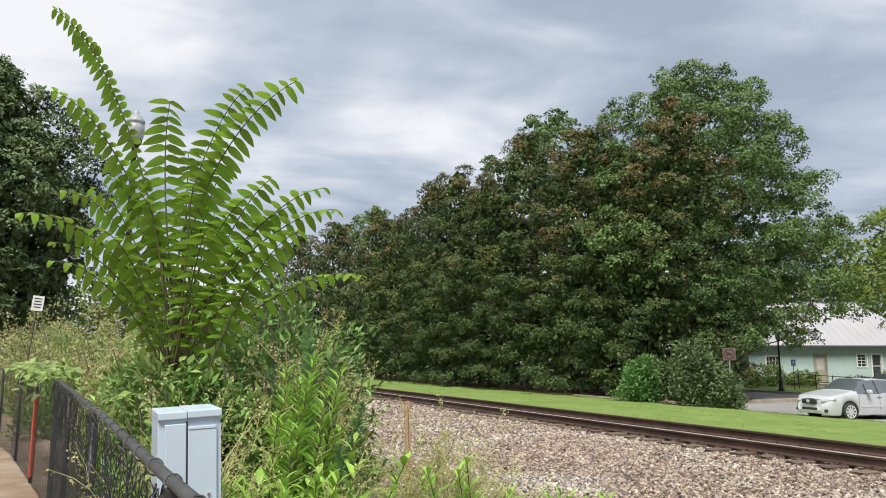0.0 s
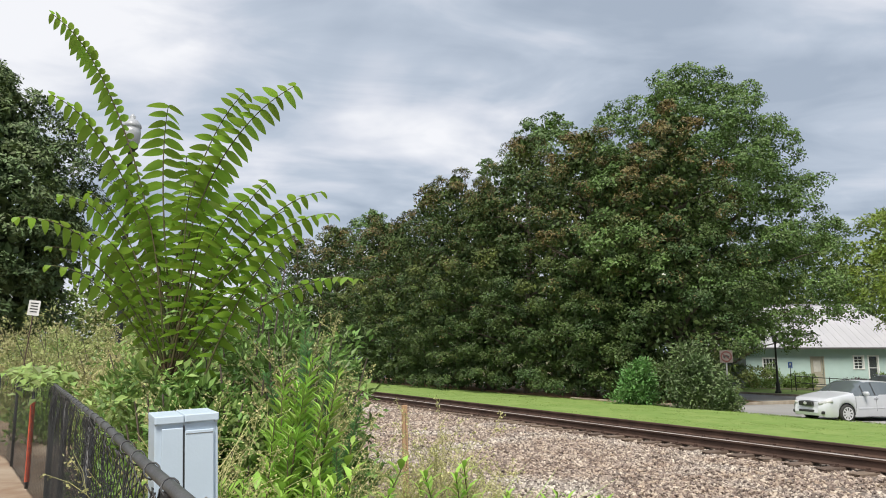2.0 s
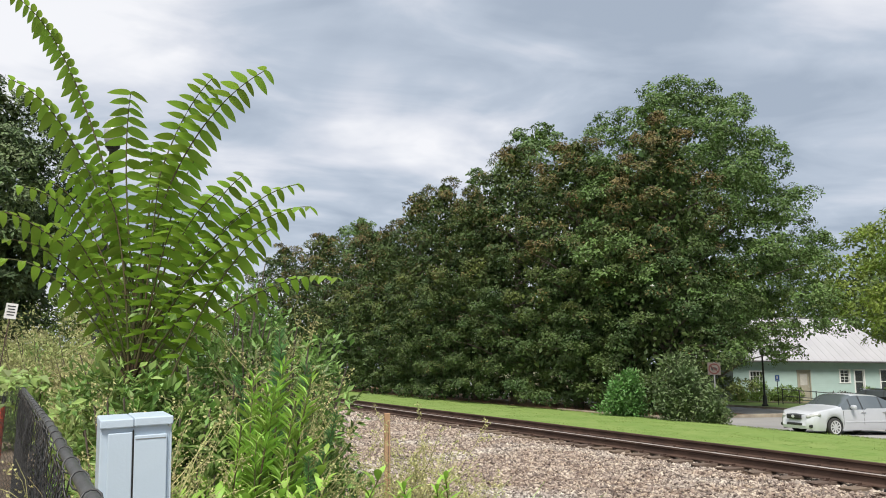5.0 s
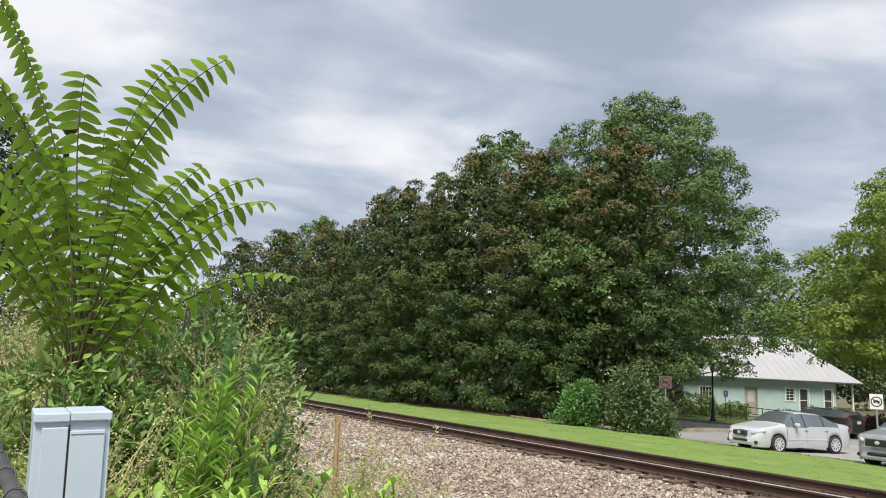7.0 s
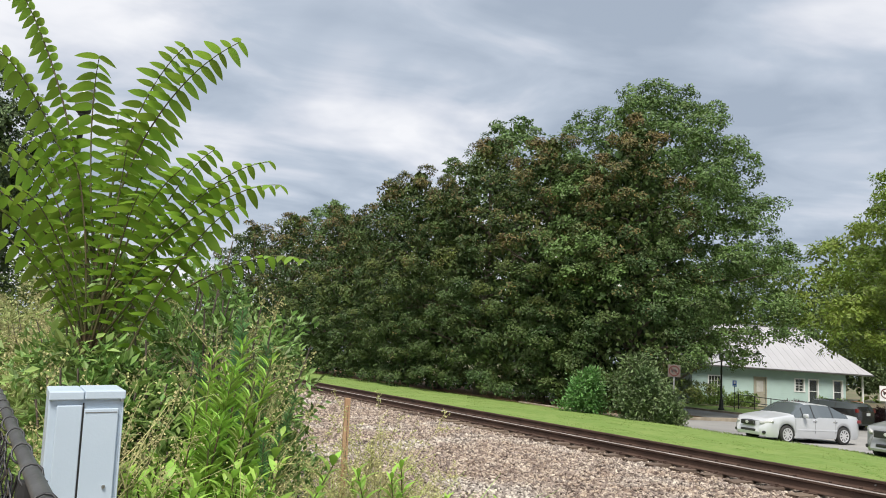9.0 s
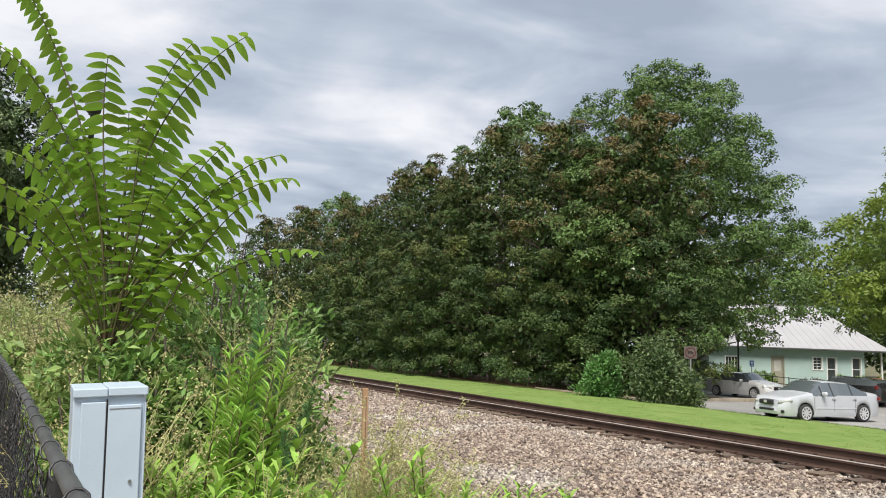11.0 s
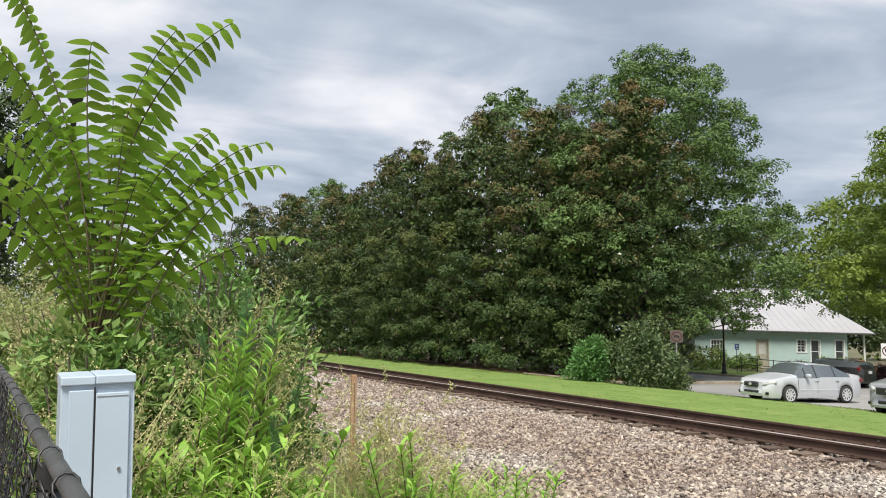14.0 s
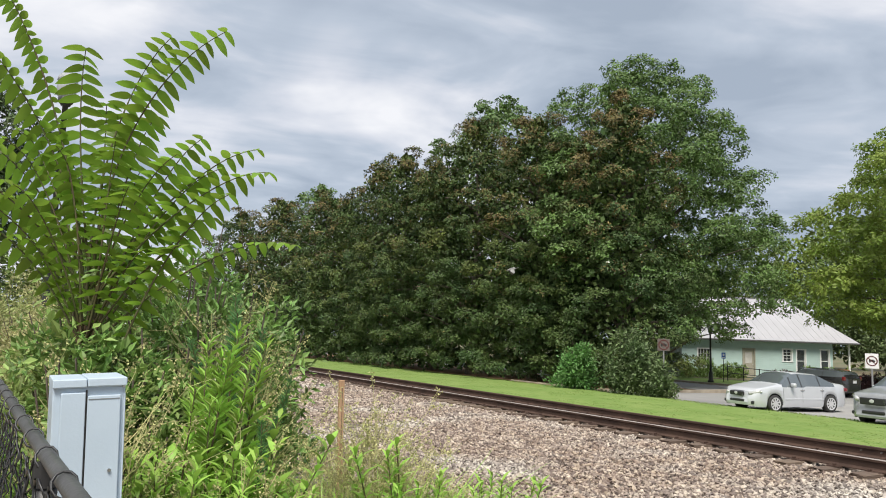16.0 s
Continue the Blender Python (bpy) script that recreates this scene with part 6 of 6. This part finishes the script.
    c = sp_np(s, fence_p(s) + r2.normal(size=320) * 0.12, 1.20 + 0.14 * r2.random(320) - 0.35 * r2.random(320) * (r2.random(320) < 0.3))
    v, f = leaf_arrays(c, r2.normal(size=(320, 3)) * np.array([1, 1, 0.4]), np.tile([0, -0.5, 1.0], (320, 1)), r2.uniform(0.10, 0.19, 320), r2.uniform(0.08, 0.14, 320), 0.12, 0.25)
    put("leaves", fast_mesh("leaves", v, f, [M["bush_leaf"]]), top)
    ss = np.linspace(9.8, 15.2, 20)
    v, f = tube_arrays([(sp_np(ss, fence_p(ss), 1.215 + 0.03 * np.sin(ss * 6)), np.full(20, 0.005))], 5)
    put("stem", fast_mesh("stem", v, f, [M["rachis"]]), top)


def make_shrubs():
    bush("shrub", "bright green shrub growing at the foot of the magnolias", 10.2, 35.0, -0.75, 2.1, 1.9, 2.6, 50, 100, 0.19, M["bright_shrub"], 401, "shrub", cr=0.62, loose=0.35)
    bush("shrub", "dark green shrub at the end of the magnolia row", 12.15, 32.6, -0.78, 2.3, 2.0, 3.3, 90, 130, 0.18, M["dark_tree"], 402, "shrub", cr=0.6, loose=0.35)
    bush("shrub", "dark green shrub at the foot of the sign", 12.9, 31.1, -0.78, 1.0, 0.9, 1.75, 40, 80, 0.16, M["dark_tree"], 403, "shrub", cr=0.4, loose=0.3)
    for i, (x, w, h) in enumerate(((25.2, 1.6, 0.9), (26.6, 1.9, 1.9), (28.0, 1.8, 1.1), (29.2, 1.4, 0.9), (35.6, 1.2, 1.1), (37.0, 1.1, 1.2))):
        bush("shrub", "loose green shrub in front of the house", x * 0.955, 53.2, -0.7, w, 1.3, h, 50, 40, 0.16, M["bush_leaf"], 410 + i, "shrub", cr=0.3)
    for i, (x, y, w, h) in enumerate(((29.4, 49.5, 3.2, 1.05), (31.2, 49.0, 2.4, 1.0), (29.6, 41.0, 2.8, 1.35), (31.4, 41.5, 2.4, 1.3))):
        bush("shrub", "clipped burgundy-leaved shrub beside the lot", x, y, -0.92, w, 1.5, h, 110, 60, 0.12, M["burgundy"], 420 + i, "shrub", cr=0.3)
    bush("flower_bed", "low plants with yellow flowers beside the lot", 30.4, 39.2, -0.95, 1.8, 1.0, 0.5, 40, 40, 0.10, M["yellow"], 430, "flowers", cr=0.15)


def bird(material, span, label):
    b = tagged(new("bird"), label, "bird")
    bm = bmesh.new()
    lathe(bm, [(0.004, -0.5 * span * 0.55), (0.02, -0.4 * span * 0.5), (0.10 * span, 0), (0.08 * span, 0.18 * span), (0.05 * span, 0.28 * span), (0.004, 0.36 * span)], 10)
    part("torso", bm, material, b, smooth=True, m=Matrix.Rotation(radians(90), 4, "Y"))
    bm = bmesh.new()
    for q in ((0, 0.03, 0), (-0.22, 0.10, 0), (-0.26, -0.10, 0), (0, -0.03, 0)):
        bm.verts.new((q[0] * span - 0.24 * span, q[1] * span, 0.004))
    bm.faces.new(list(bm.verts))
    r = bmesh.ops.extrude_face_region(bm, geom=list(bm.faces))
    bmesh.ops.translate(bm, verts=[v for v in r["geom"] if isinstance(v, bmesh.types.BMVert)], vec=(0, 0, -0.008))
    part("tail", bm, material, b)
    wings = []
    for sy in (-1, 1):
        bm = bmesh.new()
        for q in ((0.12, 0.06), (0.14, 0.3), (0.02, 0.62), (-0.10, 0.55), (-0.13, 0.25), (-0.12, 0.06)):
            bm.verts.new((q[0] * span, sy * q[1] * span, 0.02 * span))
        bm.faces.new(list(bm.verts))
        r = bmesh.ops.extrude_face_region(bm, geom=list(bm.faces))
        bmesh.ops.translate(bm, verts=[v for v in r["geom"] if isinstance(v, bmesh.types.BMVert)], vec=(0, 0, 0.006))
        wings.append(part("wing", bm, material, b))
    return b, wings


def dragonfly():
    b = tagged(new("dragonfly"), "small dark dragonfly with clear narrow wings in flight", "insect")
    bm = bmesh.new()
    lathe(bm, [(0.0006, -0.036), (0.0016, -0.034), (0.0014, -0.012), (0.0034, -0.004), (0.0036, 0.006), (0.0022, 0.009), (0.0032, 0.012), (0.0006, 0.016)], 10)
    part("body", bm, M["feather"], b, "slender dark body", smooth=True, m=Matrix.Rotation(radians(90), 4, "Y"))
    for sy in (-1, 1):
        for x0, x1 in ((0.003, 0.006), (-0.004, -0.012)):
            bm = bmesh.new()
            for q in ((x0, 0.003), (x1 + 0.004, 0.025), (x1 + 0.002, 0.045), (x1 - 0.004, 0.046), (x1 - 0.006, 0.025), (x0 - 0.003, 0.003)):
                bm.verts.new((q[0], sy * q[1], 0.002))
            bm.faces.new(list(bm.verts))
            r = bmesh.ops.extrude_face_region(bm, geom=list(bm.faces))
            bmesh.ops.translate(bm, verts=[v for v in r["geom"] if isinstance(v, bmesh.types.BMVert)], vec=(0, 0, 0.0004))
            part("wing", bm, M["insect_wing"], b, "clear veined wing")
    BIRDS.append(b)


BIRDS = []


def make_birds():
    BIRDS.append(bird(M["feather"], 0.19, "small dark bird flying across the sky"))
    BIRDS.append(bird(M["feather_grey"], 0.20, "grey bird flying past the magnolias"))
    dragonfly()


make_ground()
make_kerbs()
make_trees()
make_shrubs()
make_house()
make_street_furniture()
make_cars()
make_fence()
make_cabinet()
make_stake()
make_scraps()
make_sapling()
make_weeds()
make_birds()
make_lawn_blades()
make_track()
make_stones()


# ---- what moves ----
def motions():
    c = CARS["white"]
    rows = []
    for t, s in ((0.0, 100.0), (5.0, 68.5), (10.2, 35.0), (12.3, 23.4), (12.7, 21.5), (12.9, 20.6), (16.0, 8.0)):
        rows.append((t, at_plan(s, 37.2, -0.945, TN - 90)))
    walk(c, rows)
    for w in [o for o in c.children if o.name.startswith("wheel")]:
        base = w.matrix_basis.copy()
        side = 1 if base.translation.y > 0 else -1
        spin, k = [], 0
        while k <= 240:
            dist = np.interp(k / 15, [0, 5, 10.2, 12.3, 12.7, 12.9, 16], [0, 31.5, 65, 76.6, 78.5, 79.4, 92])
            spin.append((k / 15, base @ Matrix.Rotation(side * dist / 0.325, 4, "Z")))
            k += 1
        walk(w, spin)

    # the long fronds lean in a slow breeze
    for fr, foot, share in FRONDS:
        rows = []
        for t, lean in ((0.0, 0.0), (1.0, 0.05), (2.0, 0.5), (3.0, -0.25), (5.5, -1.6), (6.0, -2.0), (7.0, -2.0), (8.0, -2.5), (9.0, -2.0), (10.0, -2.1), (12.5, -2.1), (13.0, -2.1), (14.0, -1.75), (15.0, -1.6), (16.0, -1.55)):
            rows.append((t, Matrix.Translation(foot) @ Matrix.Rotation(radians(lean * share), 4, "Y") @ Matrix.Translation(-foot)))
        walk(fr, rows)

    def fly(pair, rows, flap):
        b, wings = pair
        walk(b, rows)
        for sy, w in zip((-1, 1), wings):
            keys, k = [], 0
            while k <= 160:
                a = 38 * math.sin(2 * math.pi * flap * k / 10)
                keys.append((k / 10, pose(0, 0, 0, sy * a, 0, 0)))
                k += 1
            walk(w, keys)
    fly(BIRDS[0], [(0.0, pose(-3.6, 11.5, 12.0, 0, 50, -10)), (0.3, pose(-0.35, 9.7, 7.05, 0, 50, -10)), (0.4, pose(0.455, 9.5, 5.66, 0, 48, -8)), (0.5, pose(1.3, 9.6, 7.05, 0, -40, 5)),
                   (1.0, pose(5.5, 12, 12.5, 0, -30, 10)), (16.0, pose(120, 80, 40, 0, 0, 20))], 3.1)
    fly(BIRDS[1], [(0.0, pose(110, 40, 12, 0, 0, 185)), (15.0, pose(14.0, 11.0, 0.4, 0, 0, 185)), (15.8, pose(4.55, 9.6, 1.55, 0, 16, 175)), (15.9, pose(3.25, 9.5, 1.95, 0, 16, 175)), (16.0, pose(1.92, 9.5, 2.42, 0, 16, 175))], 3.3)

    turn = Matrix.Rotation(radians(15), 4, "Y") @ Matrix.Rotation(radians(90), 4, "Z") @ Matrix.Rotation(radians(-62), 4, "Y")
    rows = []
    for t, x, y, z in ((0.0, -0.95, 5.0, 1.0), (9.0, -0.9, 4.9, 1.1), (9.1, -0.7, 3.5, 1.75), (9.2, -0.594, 2.459, 2.07), (9.4, -0.822, 2.202, 2.206), (9.5, -0.743, 2.026, 2.33), (9.6, -0.5, 1.6, 3.1), (10.5, 1.5, -4.0, 6.0), (16.0, 12.0, -30.0, 14.0)):
        rows.append((t, Matrix.Translation((x, y, z)) @ turn))
    walk(BIRDS[2], rows)


motions()
